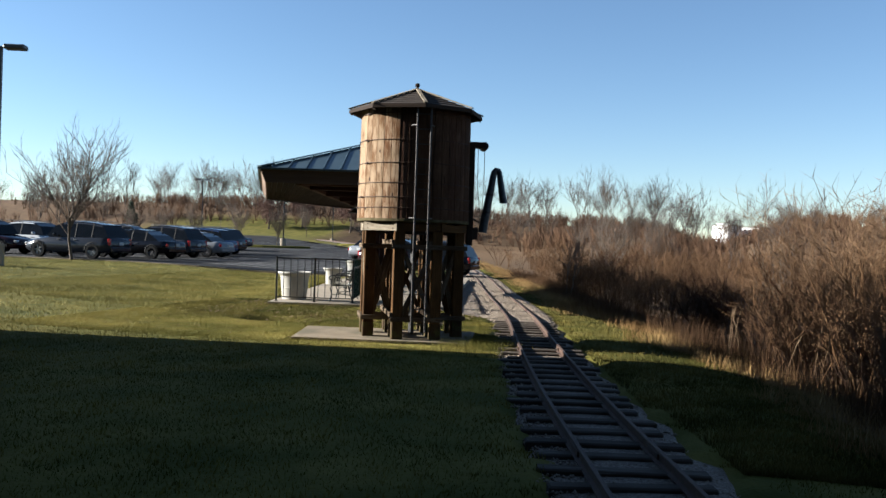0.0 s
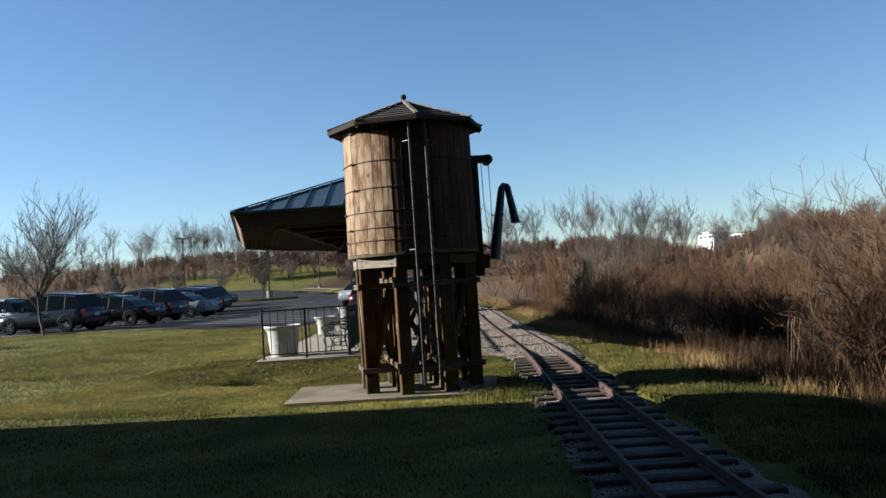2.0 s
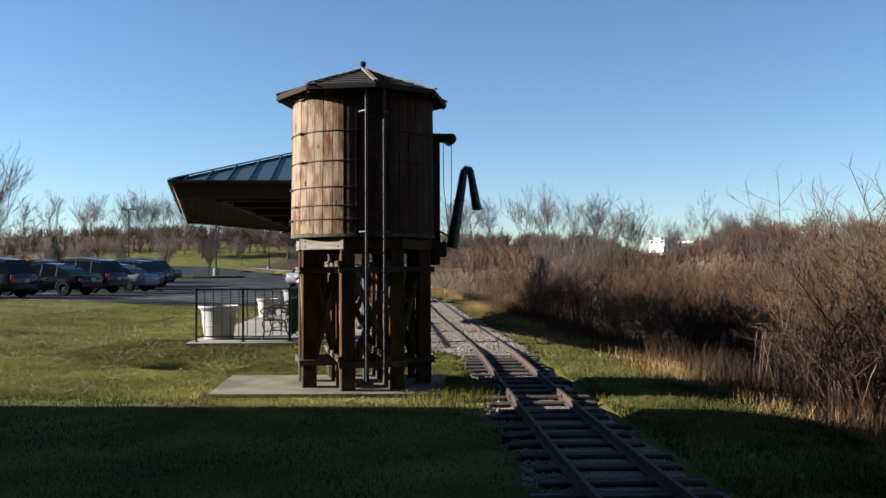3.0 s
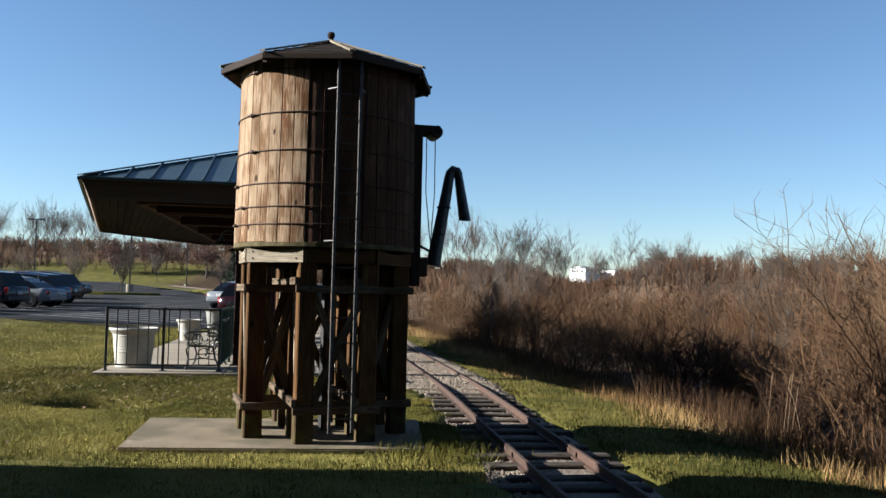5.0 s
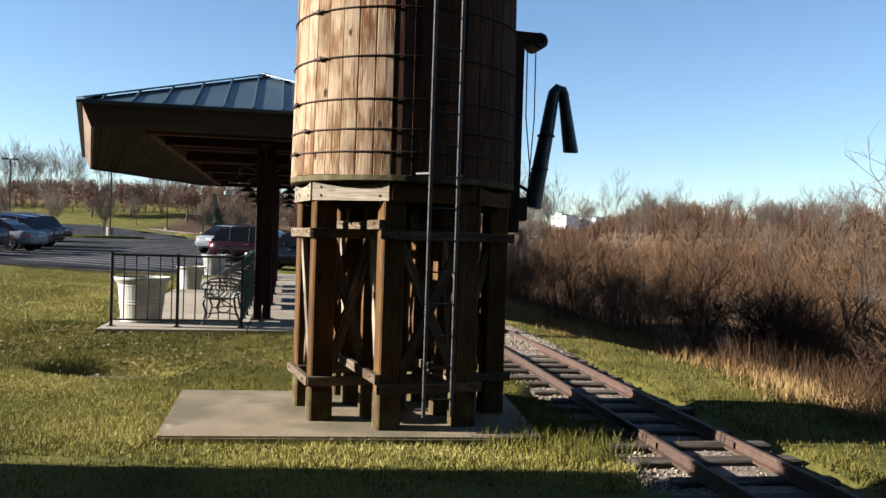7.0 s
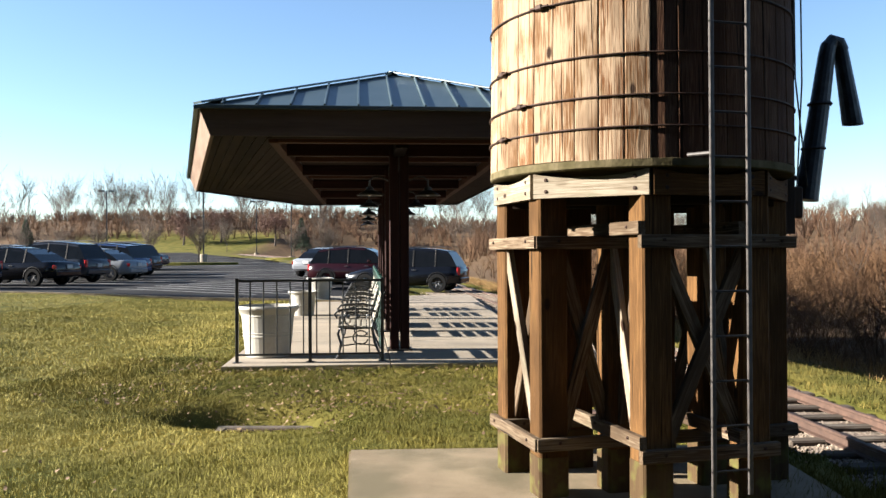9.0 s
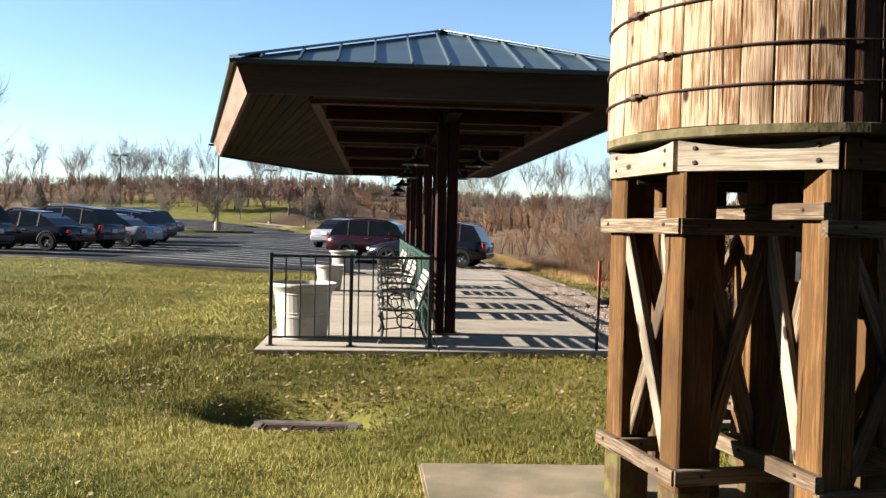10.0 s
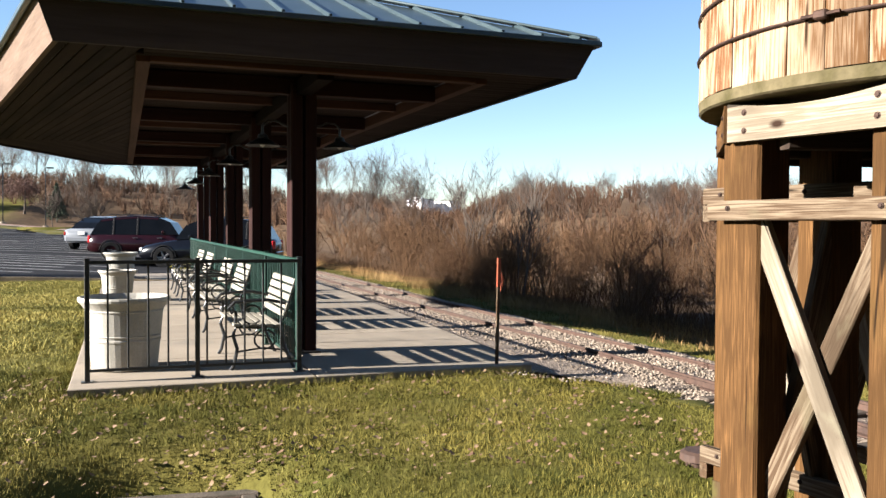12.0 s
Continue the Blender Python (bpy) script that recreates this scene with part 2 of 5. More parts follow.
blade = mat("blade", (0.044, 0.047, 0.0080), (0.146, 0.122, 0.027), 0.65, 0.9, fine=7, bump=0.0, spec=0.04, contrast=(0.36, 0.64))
blade_yellow = mat("blade_yellow", (0.126, 0.119, 0.026), (0.310, 0.262, 0.078), 0.65, 0.5, fine=7, bump=0.0, spec=0.04, contrast=(0.36, 0.64))
verge_blade = mat("verge_blade", (0.032, 0.033, 0.007), (0.100, 0.080, 0.021), 0.7, 1.1, fine=7, bump=0.0, spec=0.04, contrast=(0.36, 0.64))
reed = mat("reed", (0.07, 0.045, 0.025), (0.13, 0.09, 0.055), 0.9, 2, bump=0, spec=0.12)
glass_dark = mat("glass_dark", (0.003, 0.0035, 0.004), (0.005, 0.0055, 0.0065), 0.10, 2, bump=0, spec=0.12)
tyre = mat("tyre", (0.006, 0.006, 0.006), (0.012, 0.012, 0.012), 0.9, 20, spec=0.1)
car_trim = mat("car_trim", (0.004, 0.004, 0.0045), (0.007, 0.007, 0.0075), 0.6, 20, bump=0, spec=0.1)
rim_metal = mat("rim_metal", (0.10, 0.10, 0.105), (0.16, 0.16, 0.165), 0.35, 10, metal=0.8, bump=0)
lamp_clear = mat("lamp_clear", (0.302, 0.302, 0.292), (0.378, 0.378, 0.363), 0.15, 10, bump=0, spec=0.8)
lamp_red = mat("lamp_red", (0.24, 0.008, 0.0096), (0.32, 0.012, 0.012), 0.2, 10, bump=0, spec=0.7)
plate_white = mat("plate_white", (0.302, 0.302, 0.292), (0.353, 0.353, 0.343), 0.5, 10, bump=0)
white_wall = mat("white_wall", (0.629, 0.62, 0.595), (0.697, 0.689, 0.663), 0.8, 0.05, bump=0)
grey_wall = mat("grey_wall", (0.045, 0.040, 0.037), (0.065, 0.058, 0.052), 0.85, 0.3, bump=0.1)
evergreen = mat("evergreen", (0.02, 0.035, 0.015), (0.045, 0.065, 0.03), 0.8, 1.0, fine=5, bump=0)


def paint(name, c):
    m = mat(name, c, tuple(v * 1.15 for v in c), 0.18, 2, bump=0, vary=0.03, spec=0.28)
    m.node_tree.nodes["Principled BSDF"].inputs["Coat Weight"].default_value = 0.03
    return m


PAINTS = {"dark_grey": paint("dark_grey_paint", (0.016, 0.018, 0.023)), "black": paint("black_paint", (0.003, 0.0034, 0.005)),
          "white": paint("white_paint", (0.34, 0.35, 0.36)), "silver": paint("silver_paint", (0.13, 0.138, 0.148)),
          "maroon": paint("maroon_paint", (0.012, 0.0028, 0.004)), "blue": paint("blue_paint", (0.02, 0.035, 0.08))}

# The ground: lawn, with the brown litter of the scrub where the mesh says so.
ground_mat = mat("ground_mat", (0.042, 0.046, 0.009), (0.112, 0.096, 0.024), 0.95, 0.9, fine=22, bump=1.0, spec=0.05)
gn, gl = ground_mat.node_tree.nodes, ground_mat.node_tree.links
gp = gn["Principled BSDF"]
old = gp.inputs["Base Color"].links[0].from_socket
attr = gn.new("ShaderNodeAttribute")
attr.attribute_name = "scrub"
litter = gn.new("ShaderNodeTexNoise")
litter.inputs["Scale"].default_value, litter.inputs["Detail"].default_value = 1.3, 8
gco = gn.new("ShaderNodeTexCoord")
gl.new(gco.outputs["Object"], litter.inputs["Vector"])
lm = gn.new("ShaderNodeMix")
lm.data_type = 'RGBA'
lm.inputs["A"].default_value, lm.inputs["B"].default_value = (0.04, 0.027, 0.018, 1), (0.15, 0.10, 0.058, 1)
gl.new(litter.outputs["Fac"], lm.inputs["Factor"])
gm = gn.new("ShaderNodeMix")
gm.data_type = 'RGBA'
gl.new(attr.outputs["Fac"], gm.inputs["Factor"])
gl.new(old, gm.inputs["A"])
gl.new(lm.outputs["Result"], gm.inputs["B"])
gl.new(gm.outputs["Result"], gp.inputs["Base Color"])


# ---- building helpers ----
def part(name, bm, material, parent=None, label="", m=None):
    """Links a bmesh, or a mesh that others share, as one object under a thing or a part."""
    if isinstance(bm, bmesh.types.BMesh):
        me = bpy.data.meshes.new(name)
        bmesh.ops.recalc_face_normals(bm, faces=bm.faces)
        bm.to_mesh(me)
        bm.free()
    else:
        me = bm
    if material and not me.materials:
        me.materials.append(material)
    ob = new(name, me)
    ob.parent = parent
    if m is not None:
        ob.matrix_basis = m
    if label:
        ob["label"] = label
    return ob


def thing(name, x, y, z, rz=0.0, label="", category="", group="", kind=""):
    ob = new(name)
    ob.empty_display_size = 0.1
    ob.matrix_basis = pose(x, y, z, 0, 0, rz)
    return tagged(ob, label, category, group, kind)


def raw(name, verts, tris, material, parent=None):
    """One mesh object out of numpy arrays of corners and triangles."""
    me = bpy.data.meshes.new(name)
    me.vertices.add(len(verts))
    me.vertices.foreach_set("co", np.asarray(verts, np.float32).ravel())
    me.loops.add(3 * len(tris))
    me.loops.foreach_set("vertex_index", np.asarray(tris, np.int32).ravel())
    me.polygons.add(len(tris))
    me.polygons.foreach_set("loop_start", np.arange(0, 3 * len(tris), 3, dtype=np.int32))
    me.update(calc_edges=True)
    me.materials.append(material)
    ob = new(name, me)
    ob.parent = parent
    return ob


def add_box(bm, sx, sy, sz, m=None, bevel=0.0):
    """A box centred on the origin of m, its edges bevelled."""
    made = bmesh.ops.create_cube(bm, size=1)["verts"]
    bmesh.ops.scale(bm, vec=(sx, sy, sz), verts=made)
    if bevel:
        edges = list({e for v in made for e in v.link_edges})
        made = list({v for f in bmesh.ops.bevel(bm, geom=edges, offset=bevel, segments=1, affect='EDGES')["faces"] for v in f.verts} | {v for v in made if v.is_valid})
    if m is not None:
        bmesh.ops.transform(bm, matrix=m, verts=made)
    return made


def box_bm(sx, sy, sz, m=None, bevel=0.0):
    bm = bmesh.new()
    add_box(bm, sx, sy, sz, m, bevel)
    return bm


def lathe(profile, seg=24):
    """A round body from (radius, height) pairs."""
    bm = bmesh.new()
    rings = []
    for r, z in profile:
        if r < 1e-4:
            rings.append([bm.verts.new((0, 0, z))])
        else:
            rings.append([bm.verts.new((r * math.cos(2 * math.pi * k / seg), r * math.sin(2 * math.pi * k / seg), z)) for k in range(seg)])
    for a, b in zip(rings, rings[1:]):
        for k in range(seg):
            q = [a[k % len(a)], a[(k + 1) % len(a)], b[(k + 1) % len(b)], b[k % len(b)]]
            q = list(dict.fromkeys(q))
            if len(q) > 2:
                bm.faces.new(q)
    return bm


def tube(points, radius, seg=8, bm=None):
    """A pipe along a line of points; radius may be a list."""
    bm = bm or bmesh.new()
    pts = [Vector(p) for p in points]
    rs = radius if isinstance(radius, (list, tuple)) else [radius] * len(pts)
    last = None
    side = None
    for k, p in enumerate(pts):
        d = (pts[min(k + 1, len(pts) - 1)] - pts[max(k - 1, 0)]).normalized()
        side = d.orthogonal().normalized() if side is None else (side - d * side.dot(d)).normalized()
        other = d.cross(side)
        ring = [bm.verts.new(p + rs[k] * (math.cos(2 * math.pi * j / seg) * side + math.sin(2 * math.pi * j / seg) * other)) for j in range(seg)]
        if last:
            for j in range(seg):
                bm.faces.new((last[j], last[(j + 1) % seg], ring[(j + 1) % seg], ring[j]))
        else:
            bm.faces.new(ring[::-1])
        last = ring
    bm.faces.new(last)
    return bm


STICKS = {}


def stick(name, p0, p1, w, h, material, parent, up=(0, 0, 1), label="", chamfer=0.006):
    """A squared timber or bar from p0 to p1, its grain along it; alike ones share their mesh."""
    p0, p1 = Vector(p0), Vector(p1)
    d = p1 - p0
    key = (round(d.length, 3), w, h, material.name, chamfer)
    if key not in STICKS:
        bm = bmesh.new()
        c = min(chamfer, w / 3, h / 3)
        x, y, n = w / 2, h / 2, d.length
        outline = [(x - c, -y), (x, -y + c), (x, y - c), (x - c, y), (-x + c, y), (-x, y - c), (-x, -y + c), (-x + c, -y)]
        lo, hi = [bm.verts.new((a, b, 0)) for a, b in outline], [bm.verts.new((a, b, n)) for a, b in outline]
        bm.faces.new(lo[::-1]), bm.faces.new(hi)
        for k in range(8):
            bm.faces.new((lo[k], lo[(k + 1) % 8], hi[(k + 1) % 8], hi[k]))
        me = bpy.data.meshes.new(name)
        bm.to_mesh(me)
        bm.free()
        STICKS[key] = me
    z = d.normalized()
    y = Vector(up) - z * Vector(up).dot(z)
    y = y.normalized() if y.length > 1e-4 else z.orthogonal().normalized()
    x = y.cross(z)
    m = Matrix(((x.x, y.x, z.x, p0.x), (x.y, y.y, z.y, p0.y), (x.z, y.z, z.z, p0.z), (0, 0, 0, 1)))
    return part(name, STICKS[key], material, parent, label, m)


def polar(r, a, z):
    return Vector((r * math.cos(radians(a)), r * math.sin(radians(a)), z))


def prism(outline, z0, z1):
    """A slab with the plan of outline."""
    bm = bmesh.new()
    lo, hi = [bm.verts.new((x, y, z0)) for x, y in outline], [bm.verts.new((x, y, z1)) for x, y in outline]
    bm.faces.new(lo[::-1]), bm.faces.new(hi)
    for k in range(len(lo)):
        bm.faces.new((lo[k], lo[(k + 1) % len(lo)], hi[(k + 1) % len(lo)], hi[k]))
    return bm


def smooth(t):
    t = np.clip(t, 0.0, 1.0)
    return t * t * (3 - 2 * t)


# ---- the lie of the land ----
TRACK_Y = (-30, -12, -6, 2.0, 5.4, 7.4, 10.2, 15.4, 20.6, 26.7, 35.4, 46, 60, 80, 110)
TRACK_X = (13.2, 7.5, 5.6, 3.3, 2.3, 1.78, 1.04, -0.25, -1.78, -3.58, -6.0, -9.6, -16, -28, -52)
ks = np.arange(-30, 110.1, 0.5)
curve = np.interp(ks, TRACK_Y, TRACK_X)
for _ in range(3):
    curve[2:-2] = (curve[:-4] + curve[1:-3] + curve[2:-2] + curve[3:-1] + curve[4:]) / 5


def track_x(y):
    return np.interp(y, ks, curve)


def lot_edge(x):
    return 29.0 + 0.055 * (np.asarray(x) + 10.5)


def height(x, y):
    """The ground's height."""
    x, y = np.asarray(x, float), np.asarray(y, float)
    d = (x - track_x(y)) * 0.96
    h = -0.05 + 0.42 * smooth((-x - 6.0) / 15.0) * smooth((70 - y) / 10)
    h = h - 0.275 * np.exp(-(((x + 4.95) / 0.84) ** 2 + ((y - 12.56) / 0.62) ** 2) ** 2)
    su, sv = (x + 6.28) * 0.9613 + (y - 14.62) * 0.2756, -(x + 6.28) * 0.2756 + (y - 14.62) * 0.9613
    h = h + 0.10 * smooth((sv + 1.6) / 1.5) * smooth((19 - sv) / 3) * smooth((su + 2.5) / 2) * smooth((4.6 - su) / 0.6)
    far = np.hypot(x, y)
    left = d < 0
    h = h + np.where(y > 40, 0.028 * np.clip(y - 43, 0, 70), 0) * np.where(left, 1, smooth(1 - d / 40))
    bank = -0.95 * smooth((d - 1.6) / 5.5) * smooth((60 - d) / 40)
    h = h + np.where(d > 1.6, bank, 0)
    az = np.degrees(np.arctan2(y, x))
    dip = 1 - 0.72 * np.exp(-((az - 87.5) / 3.4) ** 2)
    hill = 6.2 * smooth((far - 55) / 95) * dip
    mask = np.maximum(smooth((y - 112) / 40), smooth((d - 14) / 45))
    return h + hill * mask * np.where(far > 400, 0.4, 1)


def in_lot(x, y):
    return (y > lot_edge(x)) & (y < 112) & (x < track_x(y) - 4.2) & (x > -75)


def verge(y):
    """How far from the track the mown verge ends."""
    y = np.asarray(y)
    return np.interp(y, (11, 19), (2.7, 1.5)) + 0.35 * np.sin(0.9 * y) * np.interp(y, (11, 19), (1, 0.5)) + 0.2 * np.sin(2.3 * y + 1)


def scrub_at(x, y):
    """How far the ground is scrub instead of lawn."""
    d = (np.asarray(x) - track_x(y)) * 0.96
    right = smooth((d - verge(y)) / 0.7)
    back = smooth((np.asarray(y) - 130) / 6)
    west = smooth((-np.asarray(x) - 80) / 6)
    return np.maximum(np.maximum(right, back), west)


# ---- ground, track, lot ----
def ground_axis(spans):
    return np.concatenate([np.arange(a, b, s) for a, b, s in spans] + [[spans[-1][1]]])


gx = ground_axis([(-1500, -200, 100), (-200, -60, 10), (-60, -18, 2), (-18, -8, 0.4), (-8, -6.4, 0.2), (-6.4, -3.6, 0.1), (-3.6, 0, 0.2), (0, 14, 0.4), (14, 60, 2), (60, 200, 10), (200, 1500, 100)])
gy = ground_axis([(-1500, -200, 100), (-200, -20, 12), (-20, 0, 2), (0, 8, 0.4), (8, 11.6, 0.2), (11.6, 13.8, 0.1), (13.8, 17, 0.2), (17, 26, 0.4), (26, 64, 0.6), (64, 200, 6), (200, 1500, 100)])
mx, my = np.meshgrid(gx, gy)
mz = height(mx, my)
near = (np.abs(mx) < 14) & (my > -5) & (my < 26)
rng = np.random.default_rng(3)
mz = mz + np.where(near, rng.normal(0, 0.005, mz.shape), 0)
md = (mx - track_x(my)) * 0.96
bed = (md > np.where((my > 15.4) & (my < 40), -2.1, -0.62)) & (md < 0.72) & (my > -26) & (my < 64)
mz = mz - np.where(in_lot(mx, my) | bed, 0.16, 0)
idx = np.arange(mx.size).reshape(mx.shape)
a, b, c, d4 = idx[:-1, :-1].ravel(), idx[:-1, 1:].ravel(), idx[1:, 1:].ravel(), idx[1:, :-1].ravel()
ground = raw("ground", np.stack([mx.ravel(), my.ravel(), mz.ravel()], 1), np.concatenate([np.stack([a, b, c], 1), np.stack([a, c, d4], 1)]), ground_mat)
layer = ground.data.attributes.new("scrub", 'FLOAT', 'POINT')
layer.data.foreach_set("value", scrub_at(mx, my).astype(np.float32).ravel())
tagged(ground, "mown lawn in autumn running into brown scrub", "ground", kind="structure")

# The parking lot, its kerb and its stall lines.
lx = np.arange(-75, -7.9, 2.0)
ly = np.linspace(0, 1, 34)
LX, LT = np.meshgrid(lx, ly)
LY = lot_edge(LX) + LT * (112 - lot_edge(LX))
LX = np.minimum(LX, track_x(LY) - 4.2)
LZ = height(LX, LY) + 0.02
idx = np.arange(LX.size).reshape(LX.shape)
a, b, c, d4 = idx[:-1, :-1].ravel(), idx[:-1, 1:].ravel(), idx[1:, 1:].ravel(), idx[1:, :-1].ravel()
lot = raw("road", np.stack([LX.ravel(), LY.ravel(), LZ.ravel()], 1), np.concatenate([np.stack([a, b, c], 1), np.stack([a, c, d4], 1)]), asphalt)
tagged(lot, "dark worn asphalt parking lot with faded stall lines", "parking lot", kind="structure")


def ground_line(name, p0, p1, width, lift, thick, material, parent):
    """A strip draped over the ground."""
    n = max(2, int(math.dist(p0, p1) / 3))
    bm = bmesh.new()
    rows = []
    side = Vector((p0[1] - p1[1], p1[0] - p0[0])).normalized() * width / 2
    for k in range(n + 1):
        x, y = p0[0] + (p1[0] - p0[0]) * k / n, p0[1] + (p1[1] - p0[1]) * k / n
        z = float(height(x, y)) + lift
        rows.append([bm.verts.new((x + sx * side.x, y + sx * side.y, z + dz)) for sx, dz in ((-1, -thick), (-1, 0), (1, 0), (1, -thick))])
    for r, s in zip(rows, rows[1:]):
        for j in range(3):
            bm.faces.new((r[j], r[j + 1], s[j + 1], s[j]))
    return part(name, bm, material, parent)


for row_x in (-24.4, -33.6, -42.4, -51.4, -60.4):
    for k in range(23):
        y = 30.6 + 2.75 * k
        ground_line("stall_line", (row_x - 5.6, y), (row_x + 2.9, y), 0.15, 0.03, 0.006, paint_line, lot)
for k in range(18):
    y = 33.2 + 2.75 * k
    ground_line("stall_line", (-16.5, y), (-11.4 - 0.26 * max(0, y - 34), y), 0.15, 0.03, 0.006, paint_line, lot)
for k in range(24):
    y = 31.9 + 1.38 * k
    ground_line("stall_line", (-21.6, y), (-13.2 - 0.2 * max(0, y - 34), y), 0.17, 0.03, 0.006, paint_line, lot)
kerb = ground_line("kerb", (-75, float(lot_edge(-75))), (-8.4, float(lot_edge(-8.4))), 0.14, 0.05, 0.2, concrete, None)
tagged(kerb, "low pale concrete kerb along the lawn", "kerb", kind="structure")
for island in ((-31.5, 60.0, 10.0), (-49.5, 74.0, 12.0), (-30.0, 84.0, 9.0)):
    bm = prism([(island[0] + island[2] * math.cos(t) * 0.5, island[1] + 1.6 * math.sin(t)) for t in np.linspace(0, 2 * math.pi, 20, endpoint=False)], float(height(island[0], island[1])) - 0.3, float(height(island[0], island[1])) + 0.16)
    tagged(part("planting_island", bm, ground_mat), "grassy kerbed island between parking rows", "traffic island", "islands in the lot", "structure")

# Ballast and track.
GAUGE, RAIL_TOP = 0.64, 0.045
ys = np.arange(-24, 100.1, 0.4)
tx = track_x(ys)
tdx, tdy = np.gradient(tx), np.gradient(ys)
tl = np.hypot(tdx, tdy)
nx, ny = tdy / tl, -tdx / tl   # to the right of the track
prof_r = ((0.0, -0.075), (0.62, -0.08), (0.85, -0.13), (1.05, -0.22))
bv, bt = [], []
cross = [(-0.78, -0.22), (-0.68, -0.14), (-0.58, -0.09)] + list(prof_r)
for k in range(len(ys)):
    for off, z in cross:
        o = off
        z += (max(z, -0.015) - z) * float(smooth((ys[k] - 14.5) / 2.0)) * (abs(off) < 1.0)
        if off < 0 and ys[k] > 15.6 and ys[k] < 38:
            o = off * (1.0 + 1.36 * float(smooth((ys[k] - 15.6) / 1.0)))
            z = max(z, -0.03)
        if off > 0.62 and ys[k] > 4:
            o = 0.62 + (off - 0.62) * (1 - 0.62 * float(smooth((ys[k] - 4.5) / 3.0)))
        wob = 0.06 * math.sin(ys[k] * 3.1 + off * 5) if abs(off) > 0.8 else 0.0
        base = float(height(tx[k] + nx[k] * o, ys[k] + ny[k] * o)) + 0.05
        bv.append((tx[k] + nx[k] * (o + wob), ys[k] + ny[k] * (o + wob), base + z))
w = len(cross)
for k in range(len(ys) - 1):
    for j in range(w - 1):
        p = k * w + j
        bt += [(p, p + 1, p + w + 1), (p, p + w + 1, p + w)]
tagged(raw("ballast", bv, bt, gravel), "pale crushed stone ballast bed under the narrow track", "ballast", kind="structure")

track = thing("railway_track", 0, 0, 0, 0, "narrow-gauge track with rusty rails on weathered ties", "railway track", kind="structure")


def rail(side):
    bm = bmesh.new()
    shape = [(-0.04, -0.10), (0.04, -0.10), (0.04, -0.088), (0.007, -0.078), (0.007, -0.03), (0.019, -0.022), (0.019, -0.004), (0.015, 0.0), (-0.015, 0.0), (-0.019, -0.004), (-0.019, -0.022), (-0.007, -0.03), (-0.007, -0.078), (-0.04, -0.088)]
    last = None
    for k in range(len(ys)):
        zb = float(height(tx[k], ys[k])) + 0.05 + RAIL_TOP
        o = side * GAUGE / 2
        ring = [bm.verts.new((tx[k] + nx[k] * (o + u), ys[k] + ny[k] * (o + u), zb + v)) for u, v in shape]
        if last:
            for j in range(len(shape)):
                bm.faces.new((last[j], last[(j + 1) % len(shape)], ring[(j + 1) % len(shape)], ring[j]))
        last = ring
    return part("rail", bm, rail_steel, track)


rail(-1), rail(1)
tie_meshes = []
for k in range(4):
    tie_meshes.append(part("tie", box_bm(1.22 + 0.05 * k, 0.145 + 0.008 * k, 0.12, None, 0.014), tie_wood, track))
rr = random.Random(11)
arc = np.concatenate([[0], np.cumsum(np.hypot(np.diff(tx), np.diff(ys)))])
at, nties = float(np.interp(-6, ys, arc)), 0
while at < np.interp(88, ys, arc):
    yk = float(np.interp(at, arc, ys))
    xk = float(np.interp(at, arc, tx))
    turn = math.atan2(float(np.interp(at, arc, ny)), float(np.interp(at, arc, nx)))
    m = Matrix.Translation((xk + rr.uniform(-0.06, 0.06), yk, float(height(xk, yk)) - 0.056 + 0.014 * rr.random())) @ Matrix.Rotation(turn + rr.uniform(-0.045, 0.045), 4, 'Z')
    if nties < 4:
        tie_meshes[nties].matrix_basis = m
    else:
        part("tie", tie_meshes[rr.randrange(4)].data, None, track, "", m)
    nties += 1
    at += 0.47 + rr.uniform(-0.05, 0.05)
# Joint bars bolted over the rail ends.
for y0 in (3.1, 10.15, 17.3, 24.4):
    for s in (-1, 1):
        k = int(np.argmin(np.abs(ys - y0)))
        c = Vector((tx[k] + nx[k] * s * GAUGE / 2, ys[k] + ny[k] * s * GAUGE / 2, float(height(tx[k], ys[k])) + 0.05 + RAIL_TOP - 0.05))
        along = Vector((-ny[k], nx[k], 0))
        for q in (-1, 1):
            o = Vector((nx[k], ny[k], 0)) * 0.018 * q
            stick("joint_bar", c + o - along * 0.2, c + o + along * 0.2, 0.014, 0.05, rail_steel, track)

# Loose stones over the ballast.
st = np.array([(0, 0, 1), (1, 0, 0.1), (-0.3, 0.95, 0), (-0.7, -0.7, 0.05), (0.2, -0.1, -0.8)], float)
sf = np.array([(0, 1, 2), (0, 2, 3), (0, 3, 1), (4, 2, 1), (4, 3, 2), (4, 1, 3)])
rng = np.random.default_rng(5)
n = 28000
yy = np.where(rng.random(n) < 0.42, rng.uniform(1, 20, n), 14.5 + 26 * rng.random(n) ** 1.5)
uu = np.where(yy < 13.5, rng.uniform(-0.62, np.where(yy < 5.5, 1.0, 0.72), n), rng.uniform(-1.05, 1.05, n))
wide = (yy > 16) & (yy < 38) & (uu < -0.6)
uu = np.where(wide, -0.6 - (-uu - 0.6) * 3.2, uu)
kk = np.clip(np.searchsorted(ys, yy), 0, len(ys) - 1)
px, py = tx[kk] + nx[kk] * uu, yy + ny[kk] * uu
pz = height(px, py) - 0.045 - 0.12 * smooth((np.abs(uu) - 0.62) / 0.5) * ~wide + 0.012 + 0.076 * smooth((yy - 14.5) / 2.0) * (np.abs(uu) < 1.0) + 0.064 * smooth((yy - 14.5) / 2.0) * (uu <= -1.0)
